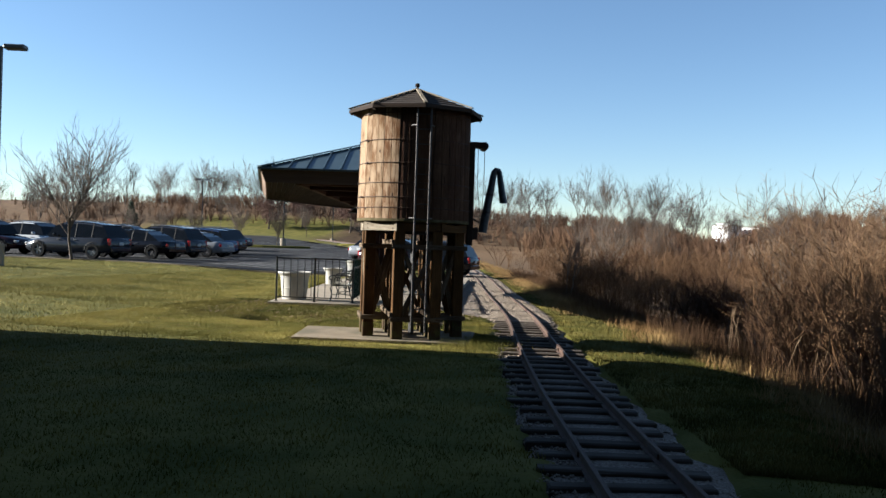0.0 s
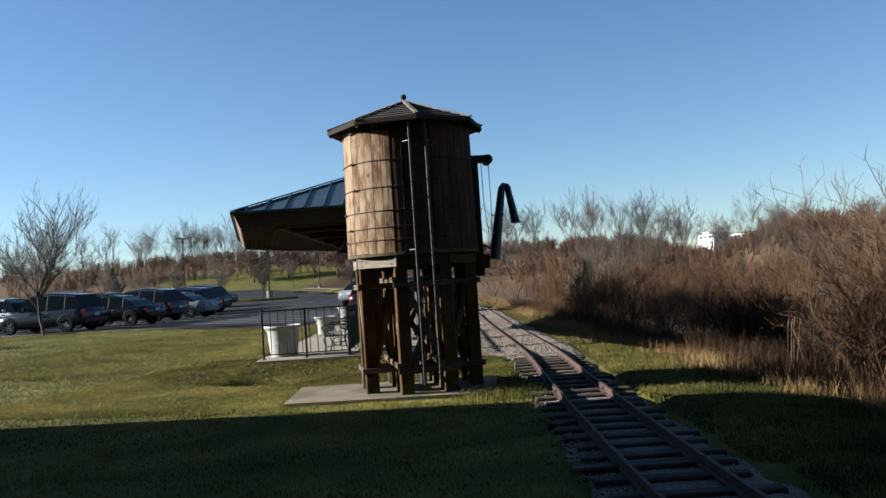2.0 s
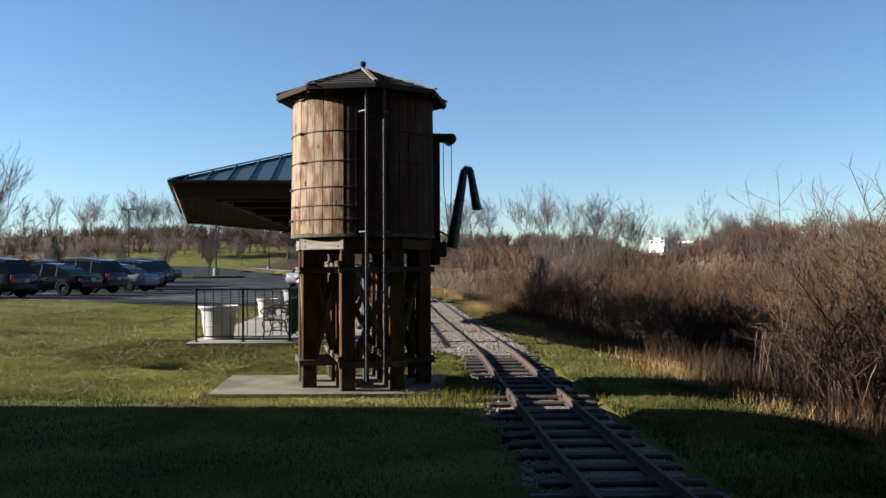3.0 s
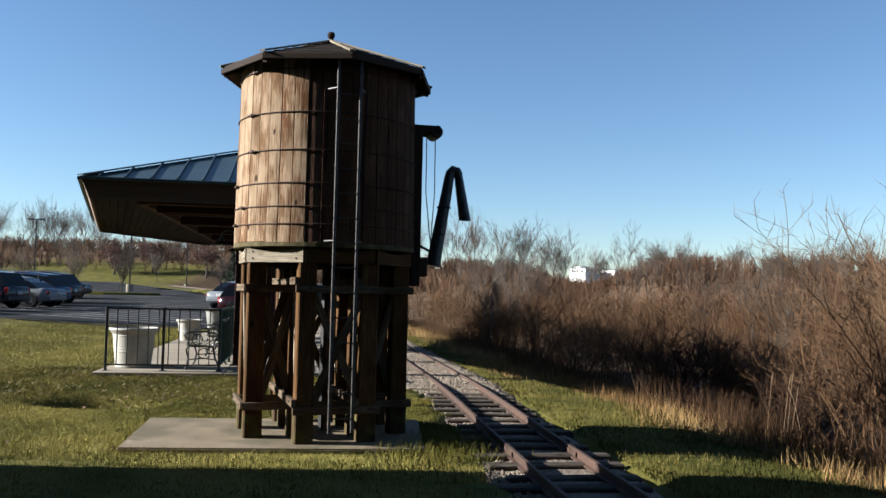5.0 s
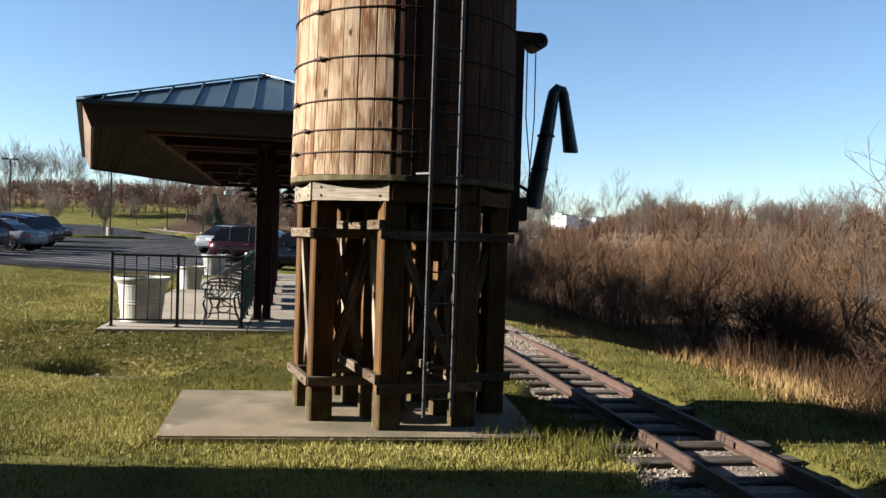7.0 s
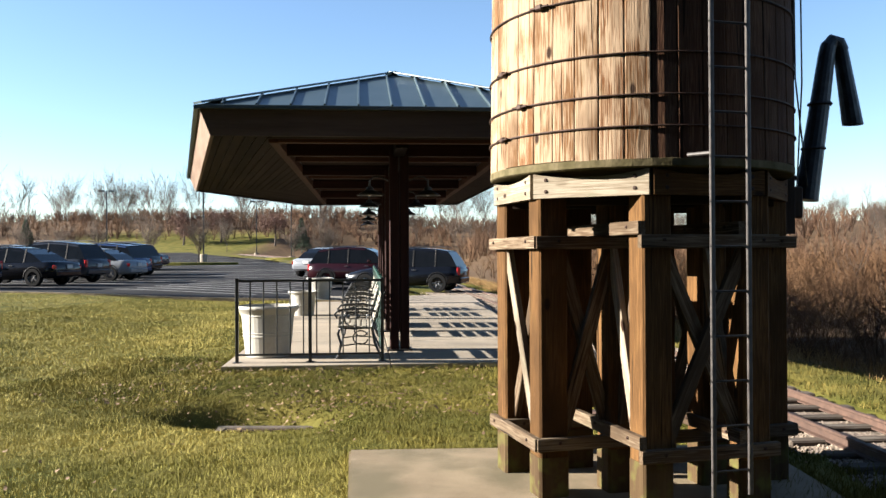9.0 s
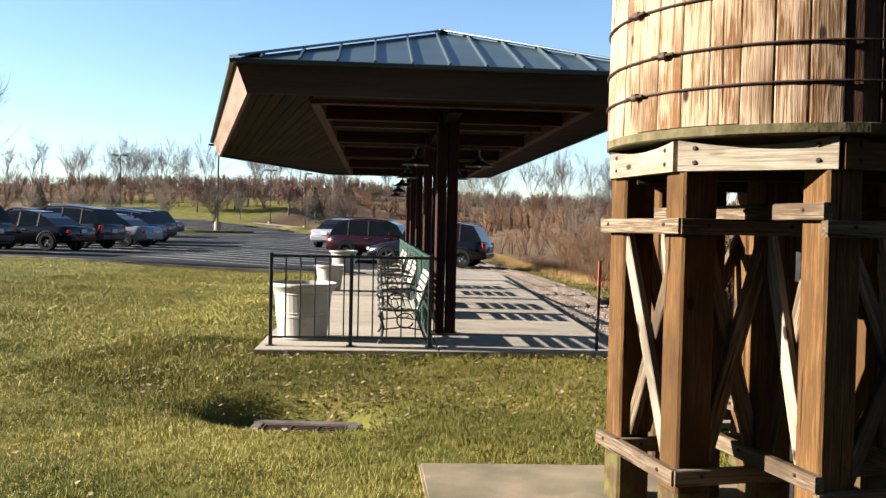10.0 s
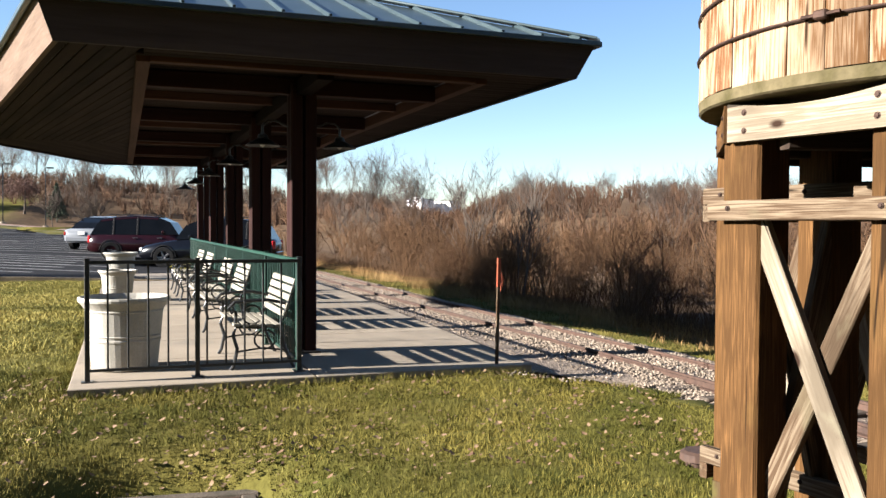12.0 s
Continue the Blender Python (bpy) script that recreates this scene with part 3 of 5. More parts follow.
size = rng.uniform(0.010, 0.025, n)
ang = rng.uniform(0, 2 * math.pi, n)
sq = rng.uniform(0.5, 1.0, n)
loc = st[None] * size[:, None, None] * np.stack([np.ones(n), np.ones(n), sq], 1)[:, None]
ca, sa = np.cos(ang)[:, None], np.sin(ang)[:, None]
vs = np.stack([loc[..., 0] * ca - loc[..., 1] * sa + px[:, None], loc[..., 0] * sa + loc[..., 1] * ca + py[:, None], loc[..., 2] + pz[:, None]], -1)
tagged(raw("loose_stones", vs.reshape(-1, 3), (sf[None] + 5 * np.arange(n)[:, None, None]).reshape(-1, 3), stone_mat), "pale broken limestone pieces between and beside the ties", "gravel", kind="stuff")

# The pad under the tower.
PAD = [(-3.52, 11.02), (-2.95, 9.14), (-0.03, 9.76), (-0.42, 11.75)]
bm = prism([(x, y) for x, y in PAD], -0.3, 0.0)
bmesh.ops.bevel(bm, geom=[e for e in bm.edges if all(v.co.z > -0.01 for v in e.verts)], offset=0.015, segments=2, affect='EDGES')
tagged(part("concrete_pad", bm, concrete), "stained concrete pad set flush in the lawn", "concrete pad", kind="structure")


# ---- water tower ----
tower = thing("water_tower", -1.36, 10.68, 0.0, 3.0, "weathered wooden railway water tower with round staved tank on eight posts", "water tower")
LEG_R, TOP = 0.845, 1.98
CORNERS = [0, 45, 90, 135, 180, 225, 270, 315]
for k, a in enumerate(CORNERS):
    stick("leg", polar(LEG_R, a, 0.0), polar(LEG_R, a, TOP - 0.004), 0.185, 0.185, post_wood, tower, polar(1, 22.5, 0), "squared timber post, mossy at the foot", 0.012)
    stick("post_foot", polar(LEG_R, a, 0.0), polar(LEG_R, a, 0.285 - 0.02 * (k % 3)), 0.193, 0.193, foot_wood, tower, polar(1, 112.5, 0), "green-stained foot of the post", 0.014)


def top_beam(a, r, material, label):
    """A board across one side, its top edge hollowed under the tank."""
    p, q = polar(r, a + 0.3, 1.83), polar(r, a + 44.7, 1.83)
    n, steps = (q - p).length, 10
    bm = bmesh.new()
    rows = []
    for j in range(steps + 1):
        f = j / steps
        zt = 0.152 - 0.034 * (1 - (2 * f - 1) ** 2)
        rows.append([bm.verts.new((dx, dy, n * f)) for dx, dy in ((-0.025, 0), (0.025, 0), (0.025, zt - 0.004), (0.021, zt), (-0.021, zt), (-0.025, zt - 0.004))])
    for u, v in zip(rows, rows[1:]):
        for j in range(6):
            bm.faces.new((u[j], u[(j + 1) % 6], v[(j + 1) % 6], v[j]))
    bm.faces.new(rows[0][::-1]), bm.faces.new(rows[-1])
    z = (q - p).normalized()
    y = Vector((0, 0, 1))
    x = y.cross(z)
    part("top_beam", bm, material, tower, label, Matrix(((x.x, y.x, z.x, p.x), (x.y, y.y, z.y, p.y), (x.z, y.z, z.z, p.z), (0, 0, 0, 1))))


for k, a in enumerate(CORNERS):
    b2 = a + 45
    mid = polar(1, a + 22.5, 0)
    # Two sides get pale boards, the other six the posts' wood.
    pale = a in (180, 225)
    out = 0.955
    top_beam(a, out, pale_wood if pale else post_wood, "pale board bolted to the posts" if pale else "")
    for dz, w in ((0.035, 0.12), (-0.035, 0.12), (0.035, 0.88), (-0.035, 0.88)):
        p = polar(out, a, 1.905).lerp(polar(out, b2, 1.905), w) + mid * 0.026 + Vector((0, 0, dz))
        part("bolt", lathe([(0.013, -0.002), (0.013, 0.002), (0.008, 0.003), (0.008, 0.007), (0, 0.008)], 8), hoop_iron, tower, "", Matrix.Translation(p) @ mid.to_track_quat('Z', 'Y').to_matrix().to_4x4())
# Four inner posts fill the octagon's grid, so that parallel bents of two and four posts run both ways.
E1, E2 = polar(1, 22.5, 0), polar(1, 112.5, 0)
NEAR, WIDE, HALF = LEG_R * math.sin(radians(22.5)), LEG_R * math.cos(radians(22.5)), 0.0925


def bent_at(p, q, z=0.0):
    return E1 * p + E2 * q + Vector((0, 0, z))


for p in (-NEAR, NEAR):
    for q in (-NEAR, NEAR):
        stick("inner_post", bent_at(p, q), bent_at(p, q, TOP - 0.16), 0.185, 0.185, post_wood, tower, E1, "squared inner post under the tank", 0.012)
        stick("post_foot", bent_at(p, q), bent_at(p, q, 0.27), 0.193, 0.193, foot_wood, tower, E2, "green-stained foot of the post", 0.014)


def bent(fixed, across):
    """The girts and crossed braces of one line of posts; across picks which way it runs."""
    posts = (-NEAR, NEAR) if abs(fixed) > 0.5 else (-WIDE, -NEAR, NEAR, WIDE)
    at = (lambda f, r, z: bent_at(r, f, z)) if across else (lambda f, r, z: bent_at(f, r, z))
    face = E2 if across else E1
    lift = 0.078 if not across and len(posts) == 4 else 0.0
    sides = (-1,) if len(posts) == 4 else ((-1,) if fixed < 0 else (1,))
    for zc in (1.562 + lift, 0.332 + lift):
        for sd in sides:
            f = fixed + sd * (HALF + 0.0235)
            over = 0.125
            stick("girt", at(f, posts[0] - over, zc), at(f, posts[-1] + over, zc), 0.045, 0.078, grey_wood, tower, (0, 0, 1), chamfer=0.005)
            for r in posts:
                b = at(f + sd * 0.0225, r + 0.02, zc + 0.008)
                part("bolt", lathe([(0.011, -0.002), (0.011, 0.004), (0.007, 0.005), (0.007, 0.009), (0, 0.010)], 8), hoop_iron, tower, "", Matrix.Translation(b) @ (face * sd).to_track_quat('Z', 'Y').to_matrix().to_4x4())
    lo, hi = 0.40 + lift * 0.5, 1.51 + lift * 0.5
    sd = sides[0]
    pairs = [(posts[k], posts[k + 1]) for k in range(len(posts) - 1)]
    if len(posts) == 4:
        pairs = [pairs[0], pairs[2]]
    for a, b in pairs:
        a, b = a + HALF * 0.75, b - HALF * 0.75
        for k, (u, v) in enumerate(((b, a), (a, b))):
            f = fixed + sd * (HALF - 0.035 - 0.046 * k)
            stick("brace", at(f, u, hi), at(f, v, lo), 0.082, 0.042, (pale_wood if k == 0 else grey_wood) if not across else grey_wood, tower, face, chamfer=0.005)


for across in (False, True):
    for fixed in (-WIDE, -NEAR, NEAR, WIDE):
        bent(fixed, across)
# joists and the floor that carry the tank
for o in (-0.6, -0.2, 0.2, 0.6):
    n = math.sqrt(max(0.05, 0.86 ** 2 - o * o))
    stick("joist", (-n, o, 1.86), (n, o, 1.86), 0.07, 0.14, dark_wood, tower)
part("tank_floor", lathe([(0, 1.985), (0.99, 1.985), (1.0, 1.992), (1.0, 2.034), (0.985, 2.04), (0, 2.04)], 56), moss_wood, tower, "greenish edge of the tank floor")

# tank: separate staves held by hoops
N_STAVES, Z0, Z1 = 42, 2.035, 3.93
bm = bmesh.new()
step = 2 * math.pi / N_STAVES
sections = []
for z, r in ((Z0, 0.998), (Z1, 0.972)):
    ring = []
    for t, dr in ((-0.485, -0.003), (-0.44, 0.0), (0.0, 0.0008), (0.44, 0.0), (0.485, -0.003)):
        ring.append(bm.verts.new(((r + dr) * math.cos(t * step), (r + dr) * math.sin(t * step), z)))
    for t in (0.485, -0.485):
        ring.append(bm.verts.new(((r - 0.04) * math.cos(t * step), (r - 0.04) * math.sin(t * step), z)))
    sections.append(ring)
lo, hi = sections
bm.faces.new(lo[::-1]), bm.faces.new(hi)
for j in range(7):
    bm.faces.new((lo[j], lo[(j + 1) % 7], hi[(j + 1) % 7], hi[j]))
staves = {True: part("stave", bm, stave_wood, tower, "bleached stave, paler on the sunward side")}
staves[False] = part("stave", staves[True].data.copy(), None, tower, "red-brown stave with shade darkened into its colour")
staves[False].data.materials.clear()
staves[False].data.materials.append(red_shade_stave)
used = set()
rr = random.Random(4)
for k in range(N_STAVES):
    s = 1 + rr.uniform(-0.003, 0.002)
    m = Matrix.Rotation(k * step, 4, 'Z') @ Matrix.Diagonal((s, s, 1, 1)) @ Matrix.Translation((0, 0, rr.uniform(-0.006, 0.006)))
    # Sun direction picks the paler stave; shade is coloured into the others.
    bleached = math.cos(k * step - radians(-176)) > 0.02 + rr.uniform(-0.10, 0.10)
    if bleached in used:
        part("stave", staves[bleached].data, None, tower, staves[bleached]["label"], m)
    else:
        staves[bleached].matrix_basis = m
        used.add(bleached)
for z in (3.82, 3.37, 2.98, 2.64, 2.40, 2.22):
    r = 1.0 - 0.026 * (z - Z0) / (Z1 - Z0) + 0.006
    hoop = part("hoop", tube([polar(r, 360 * k / 64, z) for k in range(65)], 0.0064, 6), hoop_iron, tower, "rusty iron hoop")
    for la in (205 + 9 * (z * 7 % 3), 25 + 11 * (z * 5 % 3)):
        t = Matrix.Rotation(radians(la), 4, 'Z') @ Matrix.Translation((r + 0.012, 0, z))
        bm = box_bm(0.03, 0.05, 0.032, t, 0.006)
        tube([t @ Vector((0.004, -0.07, 0)), t @ Vector((0.004, 0.07, 0))], 0.007, 6, bm)
        part("hoop_lug", bm, hoop_iron, hoop)

# roof of lapped boards
EAVE_R, EAVE_Z, APEX_Z = 1.18, 3.94, 4.36
for k in range(8):
    a0, a1 = 22.5 + 45 * k, 67.5 + 45 * k
    am = (a0 + a1) / 2
    bm = bmesh.new()
    courses = 7
    for j in range(courses):
        f0, f1 = j / courses, min(1.0, (j + 1.12) / courses)
        quad = []
        for f, lift in ((f0, 0.018), (f1, 0.004)):
            for a in (a0, a1):
                r = EAVE_R * (1 - f) + 0.004
                quad.append(polar(r, a, EAVE_Z + (APEX_Z - EAVE_Z) * f + lift))
        v = [bm.verts.new(p) for p in (quad[0], quad[1], quad[3], quad[2])]
        lowv = [bm.verts.new(p.co - Vector((0, 0, 0.02))) for p in v[:2]]
        bm.faces.new(v), bm.faces.new((lowv[0], lowv[1], v[1], v[0]))
    und = [bm.verts.new(p) for p in (polar(EAVE_R, a0, EAVE_Z - 0.03), polar(EAVE_R, a1, EAVE_Z - 0.03), Vector((0, 0, APEX_Z - 0.03)))]
    bm.faces.new(und)
    part("roof_panel", bm, roof_wood, tower)
    stick("eave_board", polar(EAVE_R + 0.01, a0, EAVE_Z - 0.03), polar(EAVE_R + 0.01, a1, EAVE_Z - 0.03), 0.02, 0.062, dark_wood, tower)
    stick("hip_cap", polar(EAVE_R + 0.03, a0, EAVE_Z + 0.022), Vector((0, 0, APEX_Z + 0.03)), 0.07, 0.02, pale_wood, tower, (0, 0, 1), "sun-bleached board over the hip")
    stick("rafter", polar(0.92, a0, EAVE_Z + 0.055), polar(EAVE_R, a0, EAVE_Z - 0.05), 0.05, 0.09, dark_wood, tower)
part("finial", lathe([(0, APEX_Z), (0.035, APEX_Z), (0.03, APEX_Z + 0.035), (0.018, APEX_Z + 0.045), (0.038, APEX_Z + 0.065), (0.045, APEX_Z + 0.09), (0.035, APEX_Z + 0.118), (0, APEX_Z + 0.13)], 16), dark_wood, tower, "small turned ball on the roof peak")

# ladder
LA = -67.5
side = polar(1, LA + 90, 0)
ladder_c = polar(1.11, LA, 0)
for s in (-1, 1):
    stick("ladder_rail", ladder_c + side * 0.115 * s + Vector((0, 0, 0.14)), ladder_c + side * 0.115 * s + Vector((0, 0, 3.9)), 0.015, 0.030, galvanised, tower, side, "grey metal ladder rail")
    for z in (2.05, 3.6):
        stick("ladder_bracket", ladder_c + side * 0.115 * s + Vector((0, 0, z)), polar(0.985, LA, z) + side * 0.19 * s, 0.02, 0.02, galvanised, tower)
for k in range(15):
    z = 0.28 + 0.25 * k
    part("rung", tube([ladder_c + side * 0.13 + Vector((0, 0, z)), ladder_c - side * 0.13 + Vector((0, 0, z))], 0.007, 6), dark_iron, tower)

# spout and its gear on the track side
SA = 17.0
out = polar(1, SA, 0)
tang = polar(1, SA + 90, 0)


def at_spout(r, z, s=0.0):
    return out * (r - 0.06) + tang * s + Vector((0, 0, z))


for s in (-0.13, 0.13):
    stick("guide_board", at_spout(1.07, 1.62, s), at_spout(1.07, 3.44, s), 0.10, 0.10, dark_wood, tower, out)
stick("head_beam", at_spout(0.95, 3.42), at_spout(1.3, 3.42), 0.30, 0.09, dark_wood, tower)
part("pulley", lathe([(0.03, -0.15), (0.06, -0.15), (0.075, -0.12), (0.075, 0.12), (0.06, 0.15), (0.03, 0.15)], 16), dark_iron, tower, "", Matrix.Translation(at_spout(1.29, 3.40)) @ tang.to_track_quat('Z', 'Y').to_matrix().to_4x4())
for r, s in ((1.18, -0.08), (1.31, 0.05)):
    part("rope", tube([at_spout(r, 3.36, s), at_spout(r + 0.005, 2.7, s), at_spout(1.27, 1.95, s)], 0.006, 5), rope_fibre, tower)
pipe = [at_spout(1.31, 1.86), at_spout(1.33, 2.0), at_spout(1.43, 2.60), at_spout(1.475, 2.89), at_spout(1.49, 2.95), at_spout(1.52, 2.985), at_spout(1.565, 2.975), at_spout(1.59, 2.92)]
part("spout_pipe", tube(pipe, [0.082, 0.08, 0.066, 0.058, 0.056, 0.055, 0.053, 0.052], 16), spout_iron, tower, "dark iron spout swung up against the tank")
bm = bmesh.new()
rings = []
for t in range(2):
    c, r = (at_spout(1.582, 2.94), 0.05) if t == 0 else (at_spout(1.675, 2.40), 0.072)
    rings.append([bm.verts.new(c + out * r * math.cos(2 * math.pi * j / 14) + tang * r * math.sin(2 * math.pi * j / 14)) for j in range(14)])
for j in range(14):
    bm.faces.new((rings[0][j], rings[0][(j + 1) % 14], rings[1][(j + 1) % 14], rings[1][j]))
nozzle = part("nozzle", bm, spout_iron, tower, "flared sheet-iron spout end")
solid = nozzle.modifiers.new("thickness", 'SOLIDIFY')
solid.thickness = 0.006
for f in (0.25, 0.6):
    p = at_spout(1.33 + 0.10 * f * 1.5, 2.0 + 0.60 * f * 1.5)
    part("spout_band", tube([p + out * 0.074 * math.cos(2 * math.pi * j / 16) + tang * 0.074 * math.sin(2 * math.pi * j / 16) for j in range(17)], 0.012, 5), dark_iron, tower)
part("outlet_box", box_bm(0.16, 0.24, 0.22, Matrix.Translation(at_spout(1.14, 1.84)) @ Matrix.Rotation(radians(SA), 4, 'Z'), 0.015), dark_wood, tower)
part("valve_lever", tube([at_spout(1.15, 2.1, 0.1), at_spout(1.3, 2.02, 0.1), at_spout(1.36, 1.98, 0.1)], 0.016, 6), dark_iron, tower)
part("down_pipe", tube([(0.05, -0.1, 2.0), (0.05, -0.1, 0.02)], 0.05, 10), dark_iron, tower)


# ---- platform and shelter ----
SH = pose(-6.28, 14.62, 0.0, 0, 0, 16.0)


def sh(u, v):
    p = SH @ Vector((u, v, 0))
    return p.x, p.y


SLAB_Z = 0.12
slab = thing("platform", -6.28, 14.62, 0.0, 16.0, "pale broom-finished concrete platform beside the track", "platform", kind="structure")
bounds = [0.0, 1.5, 3.0, 4.5, 6.0, 7.5, 9.0, 10.5, 12.0, 13.5, 15.0, 16.5, 18.0]
for v0, v1 in zip(bounds, bounds[1:]):
    for u0, u1, right in ((0.0, 2.1, False), (2.1, 4.28, True)):
        e0, e1 = (4.28 + 0.055 * v0, 4.28 + 0.055 * v1) if right else (u1, u1)
        g = 0.006
        bm = prism([(u0 + g, v0 + g), (e0 - g, v0 + g), (e1 - g, v1 - g), (u0 + g, v1 - g)], -0.25, SLAB_Z)
        bmesh.ops.bevel(bm, geom=[e for e in bm.edges if all(v.co.z > SLAB_Z - 0.001 for v in e.verts)], offset=0.008, segments=1, affect='EDGES')
        part("slab", bm, slab_concrete, slab)

shelter = thing("platform_shelter", -6.28, 14.62, SLAB_Z, 16.0, "open platform shelter with green standing-seam hip roof on timber columns", "shelter")
DZ = -SLAB_Z
COL_V = [1.6 + 3.03 * k for k in range(5)]
PURLINS = [3.1 + 3.03 * k for k in range(4)]
for v in COL_V:
    for du, dv in ((-0.075, -0.075), (0.075, -0.075), (-0.075, 0.075), (0.075, 0.075)):
        stick("column", (2.27 + du, v + dv, 0), (2.27 + du, v + dv, 2.88), 0.125, 0.125, red_wood, shelter, (0, 1, 0), "red-brown stained post of a clustered column", 0.01)
    part("base_plate", box_bm(0.36, 0.36, 0.025, Matrix.Translation((2.27, v, 0.0125)), 0.004), dark_iron, shelter)

ROOF = [(-0.19, -0.43), (-2.19, 9.05), (-0.1, 14.9), (4.62, 14.6), (4.76, -0.40)]
EZ, FD = 3.28 + DZ, 0.31   # eave height and depth of the fascia
RIDGE0, RIDGE1, RZ = Vector((2.2, 2.05, 4.19 + DZ)), Vector((2.2, 12.3, 4.19 + DZ)), 4.19 + DZ
corner = [Vector((u, v, EZ)) for u, v in ROOF]
LP = Vector((1.2, 8.4, RZ - 0.02))
faces = {"front": [corner[4], corner[0], RIDGE0], "left_near": [corner[0], corner[1], LP, RIDGE0], "left_far": [corner[1], corner[2], RIDGE1, LP],
         "back": [corner[2], corner[3], RIDGE1], "right": [corner[3], corner[4], RIDGE0, RIDGE1]}
for key, pts in faces.items():
    bm = bmesh.new()
    top = [bm.verts.new(p) for p in pts]
    bot = [bm.verts.new(p - Vector((0, 0, 0.03))) for p in pts]
    bm.faces.new(top), bm.faces.new(bot[::-1])
    for k in range(len(top)):
        bm.faces.new((bot[k], bot[(k + 1) % len(top)], top[(k + 1) % len(top)], top[k]))
    panel = part("roof_panel", bm, metal_roof, shelter, "blue-green standing-seam metal sheet")
    # seams run up the slope from the eave
    e0, e1 = pts[0], pts[1]
    run_dir = (e1 - e0).normalized()
    normal = (pts[1] - pts[0]).cross(pts[2] - pts[0]).normalized()
    if normal.z < 0:
        normal = -normal
    upslope = normal.cross(run_dir).normalized()
    if upslope.z < 0:
        upslope = -upslope
    length = (e1 - e0).length
    ring = [((p - e0).dot(run_dir), (p - e0).dot(upslope)) for p in pts]
    s = 0.21
    while s < length:
        top_t = 0.0
        for (s0, t0), (s1, t1) in zip(ring, ring[1:] + ring[:1]):
            if (s0 - s) * (s1 - s) <= 0 and abs(s1 - s0) > 1e-6:
                top_t = max(top_t, t0 + (t1 - t0) * (s - s0) / (s1 - s0))
        if top_t > 0.1:
            p = e0 + run_dir * s + normal * 0.016
            stick("seam", p - upslope * 0.02, p + upslope * (top_t - 0.01), 0.025, 0.04, metal_roof, panel, normal, chamfer=0.004)
        s += 0.405
for p, q in ((corner[0], RIDGE0), (corner[4], RIDGE0), (RIDGE0, RIDGE1), (corner[2], RIDGE1), (corner[3], RIDGE1), (corner[1], LP)):
    up = Vector((0, 0, 0.03))
    stick("ridge_cap", p + up, q + up, 0.16, 0.025, metal_roof, shelter)
cen = Vector((2.3, 7.0, EZ))


def mitre(c, d):
    """The eave's corner c, moved in by d from both its sides."""
    a, b = (corner[c] - corner[c - 1]).normalized(), (corner[(c + 1) % 5] - corner[c]).normalized()
    na, nb = Vector((a.y, -a.x, 0)), Vector((b.y, -b.x, 0))
    na = na if na.dot(cen - corner[c]) > 0 else -na
    nb = nb if nb.dot(cen - corner[c]) > 0 else -nb
    return corner[c] + (na + nb) * d / (1 + na.dot(nb))


for k in range(5):
    p, q = corner[k], corner[(k + 1) % 5]
    inw = (cen - (p + q) / 2)
    n = Vector((-(q - p).y, (q - p).x, 0)).normalized()
    n = n if n.dot(inw) > 0 else -n
    along = (q - p).normalized()
    m = Matrix(((n.x, 0, along.x, p.x), (n.y, 0, along.y, p.y), (0, 1, along.z, p.z), (0, 0, 0, 1)))
    back = m.inverted()
    bm = bmesh.new()
    ends = []
    for c in (k, (k + 1) % 5):
        ends.append([bm.verts.new(back @ (mitre(c, d) + Vector((0, 0, z)))) for d, z in ((0.02, -0.03), (0.065, -0.03), (0.195, -FD - 0.03), (0.15, -FD - 0.03))])
    bm.faces.new(ends[0][::-1]), bm.faces.new(ends[1])
    for j in range(4):
        bm.faces.new((ends[0][j], ends[0][(j + 1) % 4], ends[1][(j + 1) % 4], ends[1][j]))
    # The sunward left board is a paler copy: sunlight put into its colour.
    part("fascia", bm, lit_fascia if k == 0 else fascia_wood, shelter, "deep stained fascia board", m)
    stick("drip_edge", p - n * 0.02 - Vector((0, 0, 0.02)), q - n * 0.02 - Vector((0, 0, 0.02)), 0.05, 0.05, metal_roof, shelter)
# soffit boards round the edge, and the boarded ceiling with its purlins in the middle
SZ = EZ - FD + 0.02
LB, RB, FB, BB = 0.62, 3.84, 0.36, 13.9   # inner edges of the soffit: left, right, front, back
v = -0.26
while v < 14.5:
    a, b = (RB, 4.56) if FB < v < BB else (LB, 4.54)
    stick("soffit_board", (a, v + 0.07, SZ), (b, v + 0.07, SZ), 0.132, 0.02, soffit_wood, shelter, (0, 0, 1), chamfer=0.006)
    v += 0.14
# the wing's boards run along its slanting eaves
c0, c1, c2 = (mitre(k, 0.16) for k in (0, 1, 2))
for p0, p1 in ((c0, c1), (c2, c1)):
    run = (p1 - p0).normalized()
    inward = Vector((-run.y, run.x, 0))
    inward = inward if inward.dot(cen - p0) > 0 else -inward
    for k in range(40):
        q = p0 + inward * (0.07 + 0.14 * k)
        t0 = max(0.0, (LB - q.x) / run.x) if q.x > LB else 0.0
        t1 = (c1.y - q.y) / run.y
        if t1 - t0 > 0.1:
            e0, e1 = q + run * t0, q + run * t1
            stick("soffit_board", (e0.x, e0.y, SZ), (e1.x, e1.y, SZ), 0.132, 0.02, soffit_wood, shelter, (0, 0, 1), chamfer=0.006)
for u in (LB, RB):
    stick("beam", (u, FB - 0.04, SZ + 0.01), (u, BB + 0.04, SZ + 0.01), 0.12, 0.14, beam_wood, shelter, (0, 0, 1), "long red-brown beam under the roof")
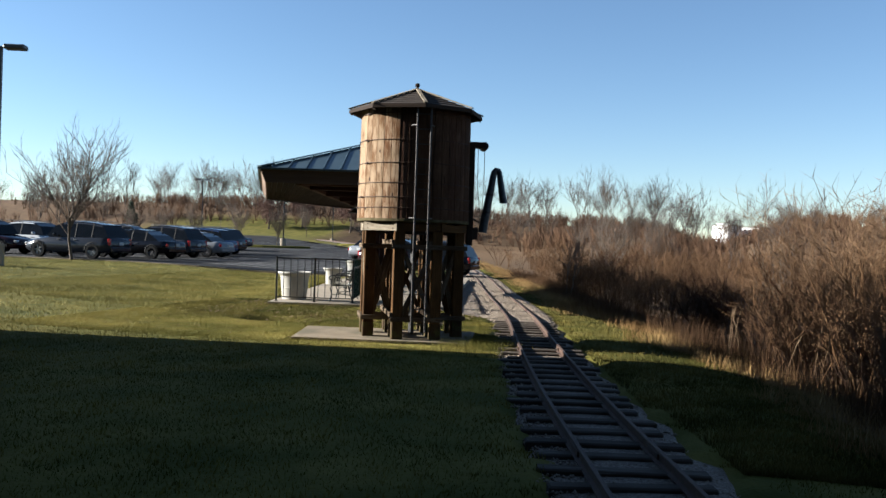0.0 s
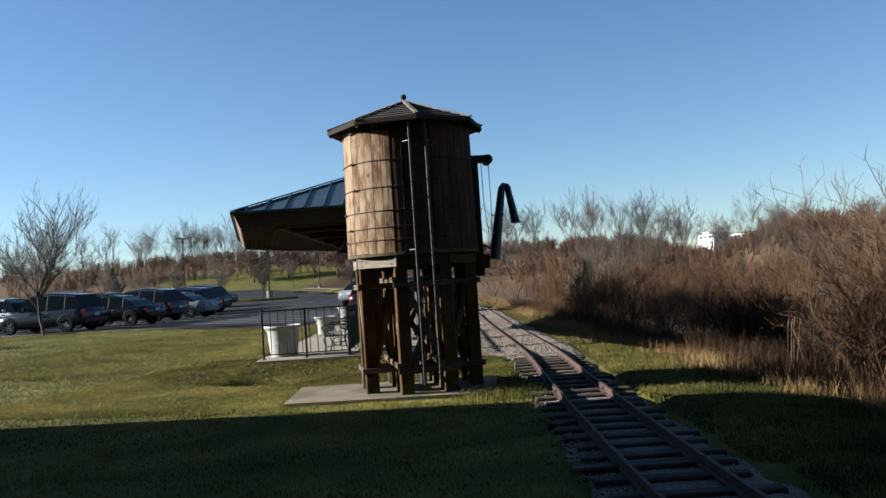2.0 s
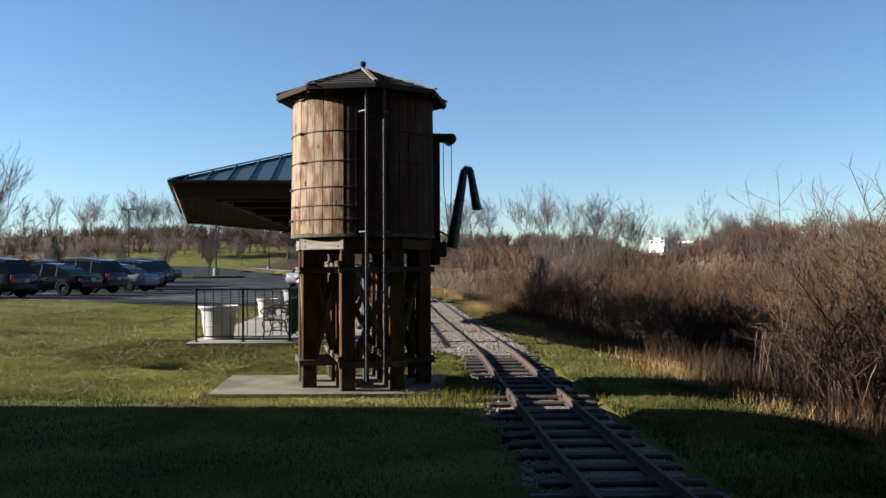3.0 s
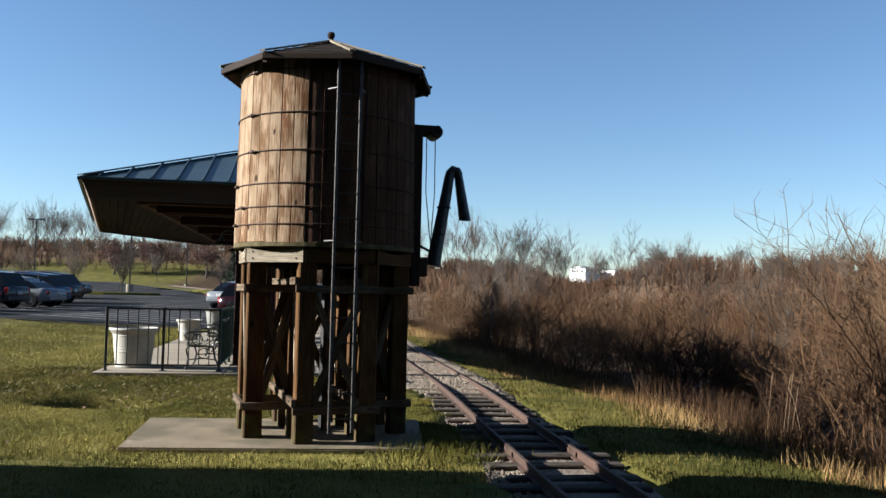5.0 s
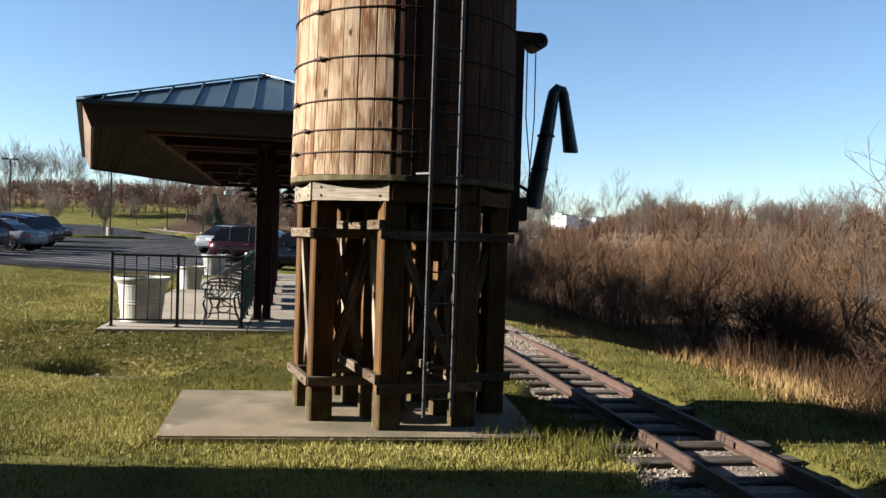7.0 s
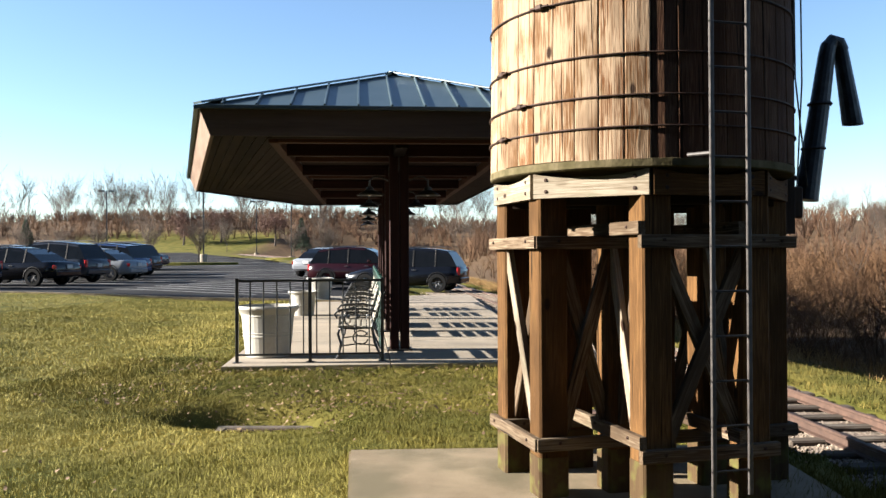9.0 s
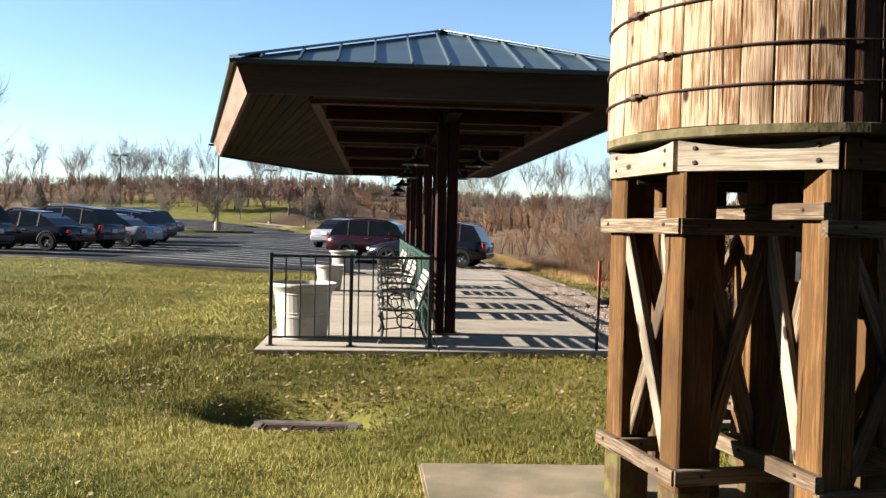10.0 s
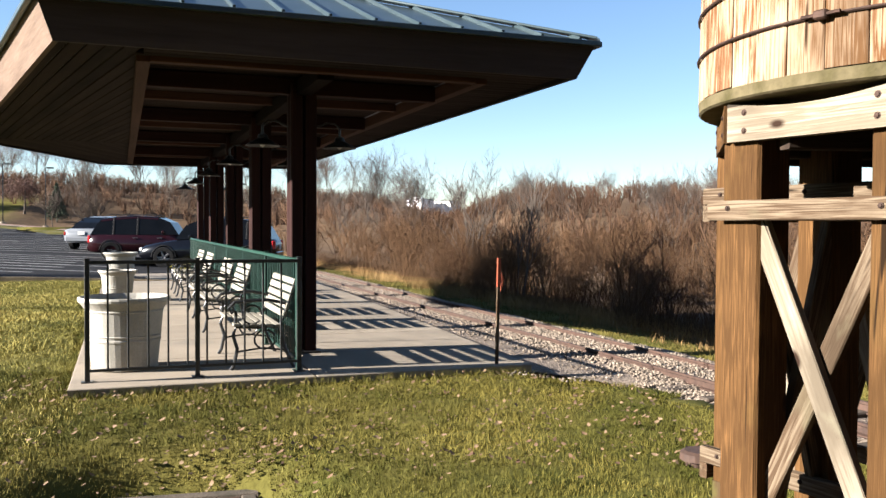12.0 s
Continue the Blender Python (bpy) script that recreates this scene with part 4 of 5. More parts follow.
for v in (FB, BB):
    stick("beam", (LB + 0.06, v, SZ + 0.01), (RB - 0.06, v, SZ + 0.01), 0.12, 0.13, beam_wood, shelter)
for v in PURLINS:
    stick("purlin", (LB + 0.06, v, SZ + 0.045), (RB - 0.06, v, SZ + 0.045), 0.09, 0.10, beam_wood, shelter)
v = FB + 0.13
while v < BB - 0.1:
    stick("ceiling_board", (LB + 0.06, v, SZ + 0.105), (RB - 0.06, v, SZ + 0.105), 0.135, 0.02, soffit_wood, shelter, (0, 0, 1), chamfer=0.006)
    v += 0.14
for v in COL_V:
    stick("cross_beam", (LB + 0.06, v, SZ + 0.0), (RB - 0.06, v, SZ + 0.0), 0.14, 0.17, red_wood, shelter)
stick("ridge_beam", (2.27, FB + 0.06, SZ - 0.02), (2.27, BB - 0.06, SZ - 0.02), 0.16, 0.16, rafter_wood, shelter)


def barn_lamp(u, v, s):
    x, y = sh(u, v)
    lamp = thing("barn_lamp", x, y, 2.36, 16.0, "dark enamelled barn lamp on a bent arm from a column", "lamp", "barn lamps on the columns")
    part("shade", lathe([(0.035, 0.11), (0.05, 0.10), (0.06, 0.06), (0.17, 0.0), (0.185, -0.015), (0.18, -0.018), (0.16, 0.0), (0.05, 0.055), (0, 0.06)], 20), fence_black, lamp)
    part("arm", tube([(0, 0, 0.10), (0, 0, 0.20), (-s * 0.05, 0, 0.25), (-s * 0.14, 0, 0.26), (-s * 0.27, 0, 0.20)], 0.013, 8), fence_black, lamp)
    part("bulb", lathe([(0, -0.03), (0.03, -0.01), (0.035, 0.02), (0.02, 0.05), (0, 0.06)], 10), lamp_clear, lamp)


for v in COL_V:
    barn_lamp(2.27 + 0.42, v, 1), barn_lamp(2.27 - 0.42, v, -1)


# ---- fence ----
def fence(name, u0, v0, u1, v1, posts, material, label, gap=0.112):
    x, y = sh(u0, v0)
    ang = math.degrees(math.atan2(v1 - v0, u1 - u0)) + 16.0
    n = math.hypot(u1 - u0, v1 - v0)
    f = thing(name, x, y, SLAB_Z, ang, label, "fence")
    for k in range(posts):
        p = n * k / (posts - 1)
        post = stick("post", (p, 0, 0), (p, 0, 1.07), 0.042, 0.042, material, f, (0, 1, 0), chamfer=0.003)
        part("post_cap", box_bm(0.05, 0.05, 0.012, Matrix.Translation((p, 0, 1.074)), 0.003), material, f)
        part("foot_plate", box_bm(0.1, 0.1, 0.01, Matrix.Translation((p, 0, 0.005)), 0.002), material, f)
    stick("top_rail", (0, 0, 1.045), (n, 0, 1.045), 0.045, 0.032, material, f, chamfer=0.003)
    stick("bottom_rail", (0, 0, 0.10), (n, 0, 0.10), 0.032, 0.025, material, f, chamfer=0.003)
    k = int(n / gap)
    for j in range(1, k):
        p = n * j / k
        if min(abs(p - n * i / (posts - 1)) for i in range(posts)) > 0.03:
            stick("baluster", (p, 0, 0.11), (p, 0, 1.03), 0.017, 0.017, material, f, (0, 1, 0), chamfer=0.002)
    return f


fence("railing", 0.15, 0.33, 2.0, 0.33, 3, fence_black, "black metal railing across the end of the platform", 0.16)
fence("railing", 2.0, 0.37, 2.0, 13.9, 8, fence_green, "long dark green metal railing behind the benches")


# ---- benches, planters ----
def bench(u, v):
    """Faces -u; its length runs along v."""
    x, y = sh(u, v)
    b = thing("bench", x, y, SLAB_Z, 16.0, "park bench with cream slats and scrolled black iron ends", "bench", "benches along the railing")
    for s in (-0.56, 0.56):
        bm = tube([(-0.30, s, 0.0), (-0.27, s, 0.05), (-0.24, s, 0.20), (-0.28, s, 0.33), (-0.25, s, 0.41), (-0.05, s, 0.40), (0.16, s, 0.41), (0.22, s, 0.55), (0.31, s, 0.84), (0.34, s, 0.87)], 0.017, 8)
        tube([(0.30, s, 0.0), (0.27, s, 0.06), (0.20, s, 0.22), (0.17, s, 0.41)], 0.017, 8, bm)
        tube([(0.24, s, 0.62), (0.05, s, 0.66), (-0.15, s, 0.655), (-0.27, s, 0.64), (-0.32, s, 0.59), (-0.29, s, 0.54), (-0.25, s, 0.56), (-0.26, s, 0.41)], 0.016, 8, bm)
        tube([(-0.10 + 0.09 * math.cos(t), s, 0.52 + 0.09 * math.sin(t)) for t in np.linspace(0, 5.6, 14)], 0.010, 6, bm)
        tube([(0.02 + 0.10 * math.cos(t), s, 0.28 + 0.09 * math.sin(t)) for t in np.linspace(0.4, 6.0, 14)], 0.010, 6, bm)
        tube([(-0.26, s, 0.17), (0.0, s, 0.20), (0.22, s, 0.17)], 0.010, 6, bm)
        part("bench_end", bm, fence_black, b, "scrolled black cast-iron end")
    for k in range(6):
        stick("seat_slat", (-0.25 + 0.078 * k, -0.62, 0.432 - 0.004 * k), (-0.25 + 0.078 * k, 0.62, 0.432 - 0.004 * k), 0.062, 0.026, slat_paint, b)
    for k in range(5):
        z = 0.52 + 0.078 * k
        xx = 0.19 + (z - 0.42) * 0.31
        stick("back_slat", (xx - 0.02, -0.62, z), (xx - 0.02, 0.62, z), 0.022, 0.062, slat_paint, b, (0.29, 0, 0.95))


for v in (1.15, 4.2, 6.0, 9.0, 10.9):
    bench(1.70, v)


def planter(u, v, s):
    x, y = sh(u, v)
    p = thing("planter", x, y, SLAB_Z, 0, "large cream stoneware-look planter with a rolled rim", "planter", "planters on the platform")
    prof = [(0, 0), (0.290, 0), (0.304, 0.015), (0.300, 0.03), (0.302, 0.05), (0.326, 0.27), (0.334, 0.278), (0.334, 0.292), (0.328, 0.30), (0.330, 0.32), (0.338, 0.328), (0.332, 0.338), (0.352, 0.55), (0.362, 0.56), (0.358, 0.575), (0.375, 0.60), (0.405, 0.635), (0.420, 0.65), (0.424, 0.672), (0.417, 0.69), (0.400, 0.692), (0.39, 0.67), (0.365, 0.60), (0, 0.59)]
    part("pot", lathe([(r * s, z * s) for r, z in prof], 40), planter_white, p)
    part("soil", lathe([(0, 0.625 * s), (0.2 * s, 0.622 * s), (0.368 * s, 0.61 * s)], 24), soil, p, "dark potting soil")


planter(0.46, 1.05, 1.0), planter(0.36, 9.0, 0.80), planter(0.40, 15.6, 0.98)


# ---- small things on the lawn ----
sx, sy = -2.52, 15.86
stake = thing("survey_stake", sx, sy, float(height(sx, sy)) - 0.02, 10, "thin wooden survey stake with a faded orange painted top", "stake")
stick("shaft", (0, 0, 0), (0.015, 0, 0.86), 0.036, 0.02, grey_wood, stake, (0, 1, 0))
stick("painted_top", (0.0145, 0, 0.86), (0.02, 0, 1.15), 0.038, 0.022, stake_orange, stake, (0, 1, 0), "faded orange paint")
bm = bmesh.new()
for k in range(3):
    tube([(0.03, 0, 1.02 - 0.02 * k), (0.06 + 0.01 * k, 0.02, 0.99 - 0.03 * k), (0.05, 0.03 * k, 0.90 - 0.05 * k)], 0.006, 4, bm)
part("ribbon", bm, stake_orange, stake, "frayed marking ribbon")

GX, GY = -4.90, 12.52
gz = float(height(GX, GY)) + 0.075
drain = thing("storm_drain", GX, GY, gz, 10, "rusty cast-iron storm drain grate in a concrete collar", "drain")
drain.scale = (0.87, 1.1, 1.0)
for s in (-1, 1):
    stick("collar_side", (-0.55, 0.30 * s, -0.05), (0.55, 0.30 * s, -0.05), 0.13, 0.14, drain_concrete, drain, chamfer=0.02)
    stick("collar_end", (0.485 * s, -0.235, -0.05), (0.485 * s, 0.235, -0.05), 0.13, 0.14, drain_concrete, drain, chamfer=0.02)
part("pit", box_bm(0.84, 0.47, 0.02, Matrix.Translation((0, 0, -0.2))), soil, drain)
grate = part("grate", box_bm(0.84, 0.02, 0.045, Matrix.Translation((0, 0.225, -0.01)), 0.004), rail_steel, drain, "rusty cast-iron grate")
for y in (-0.225,):
    part("grate_edge", box_bm(0.84, 0.02, 0.045, Matrix.Translation((0, y, -0.01)), 0.004), rail_steel, grate)
for k in range(4):
    part("grate_edge", box_bm(0.02, 0.43, 0.045, Matrix.Translation((-0.41 + 0.82 * k / 3, 0, -0.01)), 0.004), rail_steel, grate)
for k in range(3):
    for j in range(7):
        yb = -0.19 + 0.38 * j / 6
        part("grate_bar", box_bm(0.25, 0.016, 0.035, Matrix.Translation((-0.273 + 0.273 * k, yb, -0.012)), 0.003), rail_steel, grate)
cap = thing("pipe_cap", -1.62, 12.72, float(height(-1.62, 12.72)), 20, "rusty round iron cap beside a short piece of pale board", "pipe cap")
part("cap", lathe([(0, 0.10), (0.10, 0.10), (0.125, 0.085), (0.13, 0.04), (0.10, 0.03), (0.09, -0.05)], 20), rail_steel, cap)
stick("board_piece", (0.10, -0.02, 0.05), (0.26, -0.05, 0.06), 0.07, 0.05, pale_wood, cap)


# ---- vehicles ----
def car(name, x, y, heading, colour, shape, label):
    """shape: 'suv', 'sedan' or 'pickup'. Front towards +x of its own."""
    z = float(height(x, y)) + 0.02
    c = thing(name, x, y, z, heading, label, "car", "parked cars")
    L, W, H = {"suv": (4.7, 1.88, 1.70), "sedan": (4.7, 1.82, 1.44), "pickup": (5.4, 1.95, 1.82)}[shape]
    hw = W / 2
    belt = 1.0 if shape != "sedan" else 0.90
    hood = belt - 0.10
    tail = belt + 0.02
    # lower body: stations from rear to front: x, half width, bottom, top
    st = [(-L / 2, hw * 0.80, 0.42, tail - 0.18), (-L / 2 + 0.10, hw * 0.93, 0.32, tail - 0.03), (-L / 2 + 0.45, hw, 0.28, tail), (-0.4, hw, 0.24, belt), (L / 2 - 1.55, hw, 0.24, belt - 0.01), (L / 2 - 0.75, hw * 0.98, 0.26, hood - 0.03), (L / 2 - 0.22, hw * 0.90, 0.28, hood - 0.15), (L / 2, hw * 0.72, 0.38, hood - 0.34)]
    bm = bmesh.new()
    last = None
    for sx, w, zb, zt in st:
        mid = (zb + zt) / 2
        pts = [(-w * 0.86, zb), (-w * 0.98, zb + 0.1), (-w, mid), (-w * 0.95, zt - 0.06), (-w * 0.82, zt), (w * 0.82, zt), (w * 0.95, zt - 0.06), (w, mid), (w * 0.98, zb + 0.1), (w * 0.86, zb)]
        ring = [bm.verts.new((sx, yy, zz)) for yy, zz in pts]
        if last:
            for j in range(10):
                bm.faces.new((last[j], last[(j + 1) % 10], ring[(j + 1) % 10], ring[j]))
        else:
            bm.faces.new(ring[::-1])
        last = ring
    bm.faces.new(last)
    body = part("body", bm, PAINTS[colour], c)
    for p in body.data.polygons:
        p.use_smooth = True
    # cabin
    if shape == "suv":
        base = [(-L / 2 + 0.12, 1.0), (L / 2 - 1.30, 1.0)]
        roof = [(-L / 2 + 0.55, 1.0), (0.36, 1.0)]
    elif shape == "sedan":
        base = [(-L / 2 + 0.55, 1.0), (L / 2 - 1.25, 1.0)]
        roof = [(-0.95, 1.0), (0.35, 1.0)]
    else:
        base = [(-0.75, 1.0), (L / 2 - 1.45, 1.0)]
        roof = [(-0.6, 1.0), (0.55, 1.0)]
    wb, wr = hw * 0.90, hw * 0.70
    zb, zr = belt - 0.02, H
    bx0, bx1, rx0, rx1 = base[0][0], base[1][0], roof[0][0], roof[1][0]

    # roofline from the tail to the windscreen's foot
    if shape == "sedan":
        line = [(bx0, zb), (bx0 + 0.45, zr - 0.26), (rx0 + 0.1, zr - 0.05), ((rx0 + rx1) / 2, zr), (rx1, zr - 0.06), (rx1 + 0.4, zr - 0.25), (bx1, zb)]
    else:
        line = [(bx0, zb), (bx0 + 0.20, zr - 0.36), (rx0 - 0.05, zr - 0.13), (rx0 + 0.5, zr - 0.05), ((rx0 + rx1) / 2 + 0.1, zr), (rx1 - 0.1, zr - 0.045), (rx1 + 0.36, zr - 0.24), (bx1, zb)]

    def loft(rings):
        b2 = bmesh.new()
        rows = [[b2.verts.new(p) for p in ring] for ring in rings]
        for u, w2 in zip(rows, rows[1:]):
            for j in range(len(u) - 1):
                b2.faces.new((u[j], u[j + 1], w2[j + 1], w2[j]))
        return b2

    def half_at(z):
        return wb + (wr - wb) * (z - zb) / (zr - zb)
    rings = [[(px, -wb, zb), (px, -half_at(pz), pz), (px, half_at(pz), pz), (px, wb, zb)] for px, pz in line]
    part("window_glass", loft(rings), glass_dark, c, "dark tinted windows")
    rings = []
    for px, pz in line[2:-2]:
        h = half_at(pz)
        rings.append([(px, -h - 0.03, pz - 0.09), (px, -h, pz - 0.01), (px, -h * 0.8, pz + 0.02), (px, h * 0.8, pz + 0.02), (px, h, pz - 0.01), (px, h + 0.03, pz - 0.09)])
    roof_ob = part("roof", loft(rings), PAINTS[colour], c)
    for p in roof_ob.data.polygons:
        p.use_smooth = True
    for s in (-1, 1):
        for fx in ((bx0 + bx1) / 2 + 0.1, bx0 * 0.74 + bx1 * 0.26):
            stick("pillar", (fx, s * (wb - 0.004), zb), (fx, s * (wr + 0.012), zr - 0.06), 0.07, 0.03, car_trim, c, (0, s, 0.3), chamfer=0.01)
    # wheels
    for wx in (-L / 2 + 0.88, L / 2 - 0.92):
        for s in (-1, 1):
            r = 0.36 if shape != "sedan" else 0.33
            wheel = part("wheel", lathe([(r * 0.62, -0.11), (r * 0.95, -0.11), (r, -0.08), (r, 0.08), (r * 0.95, 0.11), (r * 0.62, 0.11)], 22), tyre, c, "black tyre", Matrix.Translation((wx, s * (hw - 0.10), r)) @ Matrix.Rotation(radians(-90 * s), 4, 'X'))
            bm = lathe([(0, 0.075), (r * 0.18, 0.08), (r * 0.2, 0.06), (r * 0.58, 0.05), (r * 0.64, 0.09), (r * 0.66, 0.0)], 20)
            for k in range(5):
                add_box(bm, r * 0.5, 0.07, 0.03, Matrix.Rotation(radians(72 * k), 4, 'Z') @ Matrix.Translation((r * 0.36, 0, 0.07)), 0.008)
            part("rim", bm, rim_metal, wheel, "light alloy rim")
            part("wheel_arch", tube([(wx + (r + 0.05) * math.cos(t), s * (hw * 0.985), r + (r + 0.05) * math.sin(t)) for t in np.linspace(0.05, math.pi - 0.05, 12)], 0.022, 6), car_trim, c)
    # lamps, bumpers, mirrors, plate
    for s in (-1, 1):
        part("headlight", box_bm(0.16, 0.34, 0.13, Matrix.Translation((L / 2 - 0.16, s * hw * 0.68, hood - 0.27)) @ Matrix.Rotation(radians(-18 * s), 4, 'Z'), 0.03), lamp_clear, c)
        part("tail_light", box_bm(0.14, 0.20, 0.30 if shape != "sedan" else 0.16, Matrix.Translation((-L / 2 + 0.09, s * hw * 0.80, tail - 0.22)) @ Matrix.Rotation(radians(18 * s), 4, 'Z'), 0.03), lamp_red, c, "red tail light")
        part("mirror", box_bm(0.12, 0.2, 0.13, Matrix.Translation((bx1 - 0.55, s * (hw + 0.06), belt + 0.08)), 0.03), PAINTS[colour], c)
        for dx in (-0.55, 0.35):
            part("door_handle", box_bm(0.18, 0.025, 0.03, Matrix.Translation((dx, s * hw * 0.985, belt - 0.14)), 0.006), rim_metal, c)
    part("bumper", box_bm(0.12, W * 0.8, 0.2, Matrix.Translation((-L / 2 + 0.03, 0, 0.46)), 0.03), PAINTS[colour] if shape != "pickup" else rim_metal, c)
    part("grille", box_bm(0.05, W * 0.5, 0.16, Matrix.Translation((L / 2 - 0.02, 0, 0.56)), 0.02), fence_black, c)
    part("licence_plate", box_bm(0.02, 0.32, 0.15, Matrix.Translation((-L / 2 - 0.03, 0, 0.72)), 0.004), plate_white, c)
    if shape == "pickup":
        part("cargo_bed", box_bm(1.75, W * 0.86, 0.05, Matrix.Translation((-1.75, 0, belt + 0.03)), 0.01), fence_black, c)
    if shape == "suv":
        for s in (-1, 1):
            part("roof_rack", tube([(rx0 + 0.1, s * wr * 0.9, zr + 0.0), (rx0 + 0.2, s * wr * 0.9, zr + 0.05), (rx1 - 0.2, s * wr * 0.9, zr + 0.05), (rx1 - 0.1, s * wr * 0.9, zr)], 0.016, 6), fence_black, c)
    return c


car("car", -24.7, 30.5, 182, "dark_grey", "suv", "dark grey crossover parked beside the lawn")
car("car", -23.8, 33.8, 180, "black", "sedan", "black saloon parked tail out to the aisle")
car("car", -24.7, 37.2, 179, "dark_grey", "suv", "dark grey sport utility car in the row")
car("car", -24.7, 40.2, 181, "silver", "sedan", "pale silver saloon with tail towards the aisle")
car("car", -26.2, 43.2, 180, "blue", "suv", "dark blue sport utility car in the row")
car("car", -27.3, 46.2, 180, "black", "suv", "black sport utility car in the row")
car("car", -30.0, 52.0, 180, "dark_grey", "sedan", "dark grey saloon far along the row")
car("car", -31.3, 32.0, 2, "maroon", "suv", "dark maroon car nose to nose with the next row")
car("car", -31.8, 36.0, 0, "white", "suv", "tall white sport utility car")
car("car", -31.2, 40.2, 1, "silver", "sedan", "silver saloon half hidden by the row")
car("car", -32.6, 43.6, 0, "black", "sedan", "black saloon half hidden by the row")
car("car", -42.5, 46.0, 180, "black", "sedan", "black saloon in the middle row")
car("car", -43.1, 52.8, 180, "silver", "suv", "silver sport utility car in the middle row")
car("car", -43.5, 59.4, 180, "silver", "sedan", "silver saloon in the middle row")
car("car", -44.1, 68.3, 182, "white", "suv", "white sport utility car in the middle row")
car("car", -54.4, 73.0, 180, "dark_grey", "suv", "dark car far across the lot")
car("car", -9.5, 38.2, 177, "black", "suv", "black sport utility car parked past the platform")
car("car", -12.4, 42.0, 2, "maroon", "suv", "dark red sport utility car behind a black one")
car("car", -15.9, 47.6, 80, "silver", "sedan", "silver saloon with its tail to the platform")


# ---- lamp posts ----
def lot_lamp(x, y, h, heads):
    z = float(height(x, y))
    p = thing("street_lamp", x, y, z, 20, "tall dark parking-lot lamp on a round concrete footing", "street lamp", "parking-lot lamps")
    part("footing", lathe([(0, -0.3), (0.3, -0.3), (0.3, 0.72), (0.27, 0.76), (0, 0.76)], 18), slab_concrete, p)
    stick("pole", (0, 0, 0.76), (0, 0, h), 0.12, 0.12, fence_black, p, (0, 1, 0))
    for s in heads:
        part("lamp_head", box_bm(0.72, 0.42, 0.17, Matrix.Translation((0.5 * s, 0, h - 0.02)), 0.04), fence_black, p, "flat shoebox lamp head")
        stick("arm", (0.06 * s, 0, h - 0.03), (0.2 * s, 0, h - 0.03), 0.07, 0.07, fence_black, p, (0, 1, 0))


lot_lamp(-19.85, 20.4, 7.6, (1,)), lot_lamp(-54.0, 88.0, 7.2, (1, -1)), lot_lamp(-36.5, 75.0, 7.4, (1, -1)), lot_lamp(-46.5, 110.0, 7.4, (1, -1)), lot_lamp(-41.0, 108.0, 7.3, (1,))

# ---- far building, the one that shades the lawn, and an added sky block ----
bx, by = 15.5, 400.0
far = thing("far_building", bx, by, 4.5, -48, "white flat-roofed building far beyond the trees", "building", kind="")
part("wall", box_bm(10, 8, 9.2, Matrix.Translation((0, 0, 4.6)), 0.05), white_wall, far)
part("tower_block", box_bm(4, 5, 0.9, Matrix.Translation((-1.5, 0, 9.6)), 0.05), white_wall, far)
part("roof", box_bm(10.4, 8.4, 0.3, Matrix.Translation((0, 0, 9.25)), 0.05), grey_wall, far)
wing = thing("far_building", bx + 12.5, by + 4, 4.7, -48, "low pale wing of a far building", "building")
part("wall", box_bm(11, 7, 8.4, Matrix.Translation((0, 0, 4.2)), 0.05), white_wall, wing)
part("roof", box_bm(11.4, 7.4, 0.3, Matrix.Translation((0, 0, 8.5)), 0.05), grey_wall, wing)
for ob, n0, z0 in ((far, 3, 7.8), (wing, 2, 7.3)):
    for k in range(n0):
        part("window", box_bm(1.3, 0.1, 0.8, Matrix.Translation((-3.0 + 3.0 * k, -4.03 if ob is far else -3.53, z0)), 0.02), glass_dark, ob)
station = thing("station_building", -10.6, 7.2, -0.3, 11.5, "plain grey station building beside the lawn", "building", kind="structure")
part("wall", box_bm(9, 26, 7.6, Matrix.Translation((-4.5, -13, 3.8)), 0.02), grey_wall, station)
# Unseen block added behind the camera to hold back sky light on shaded faces.
blocker = thing("station_hall", 2.0, -18.5, -0.3, 8.0, "unseen grey block added behind the camera to cut sky light", "building", kind="structure")
part("wall", box_bm(46, 16, 20.0, Matrix.Translation((0, 0, 10.0)), 0.02), grey_wall, blocker)
part("roof", box_bm(47, 17, 0.4, Matrix.Translation((0, 0, 20.2)), 0.05), metal_roof, blocker)
bm = bmesh.new()
v = [bm.verts.new(p) for p in ((0.25, 0.2, 7.5), (0.25, -26.2, 7.5), (-9.25, -26.2, 7.5), (-9.25, 0.2, 7.5), (-4.5, -2.5, 9.4), (-4.5, -23.5, 9.4))]
for f in ((0, 4, 5, 1), (1, 5, 2), (2, 5, 4, 3), (3, 4, 0), (0, 1, 2, 3)):
    bm.faces.new([v[k] for k in f])
part("roof", bm, metal_roof, station)


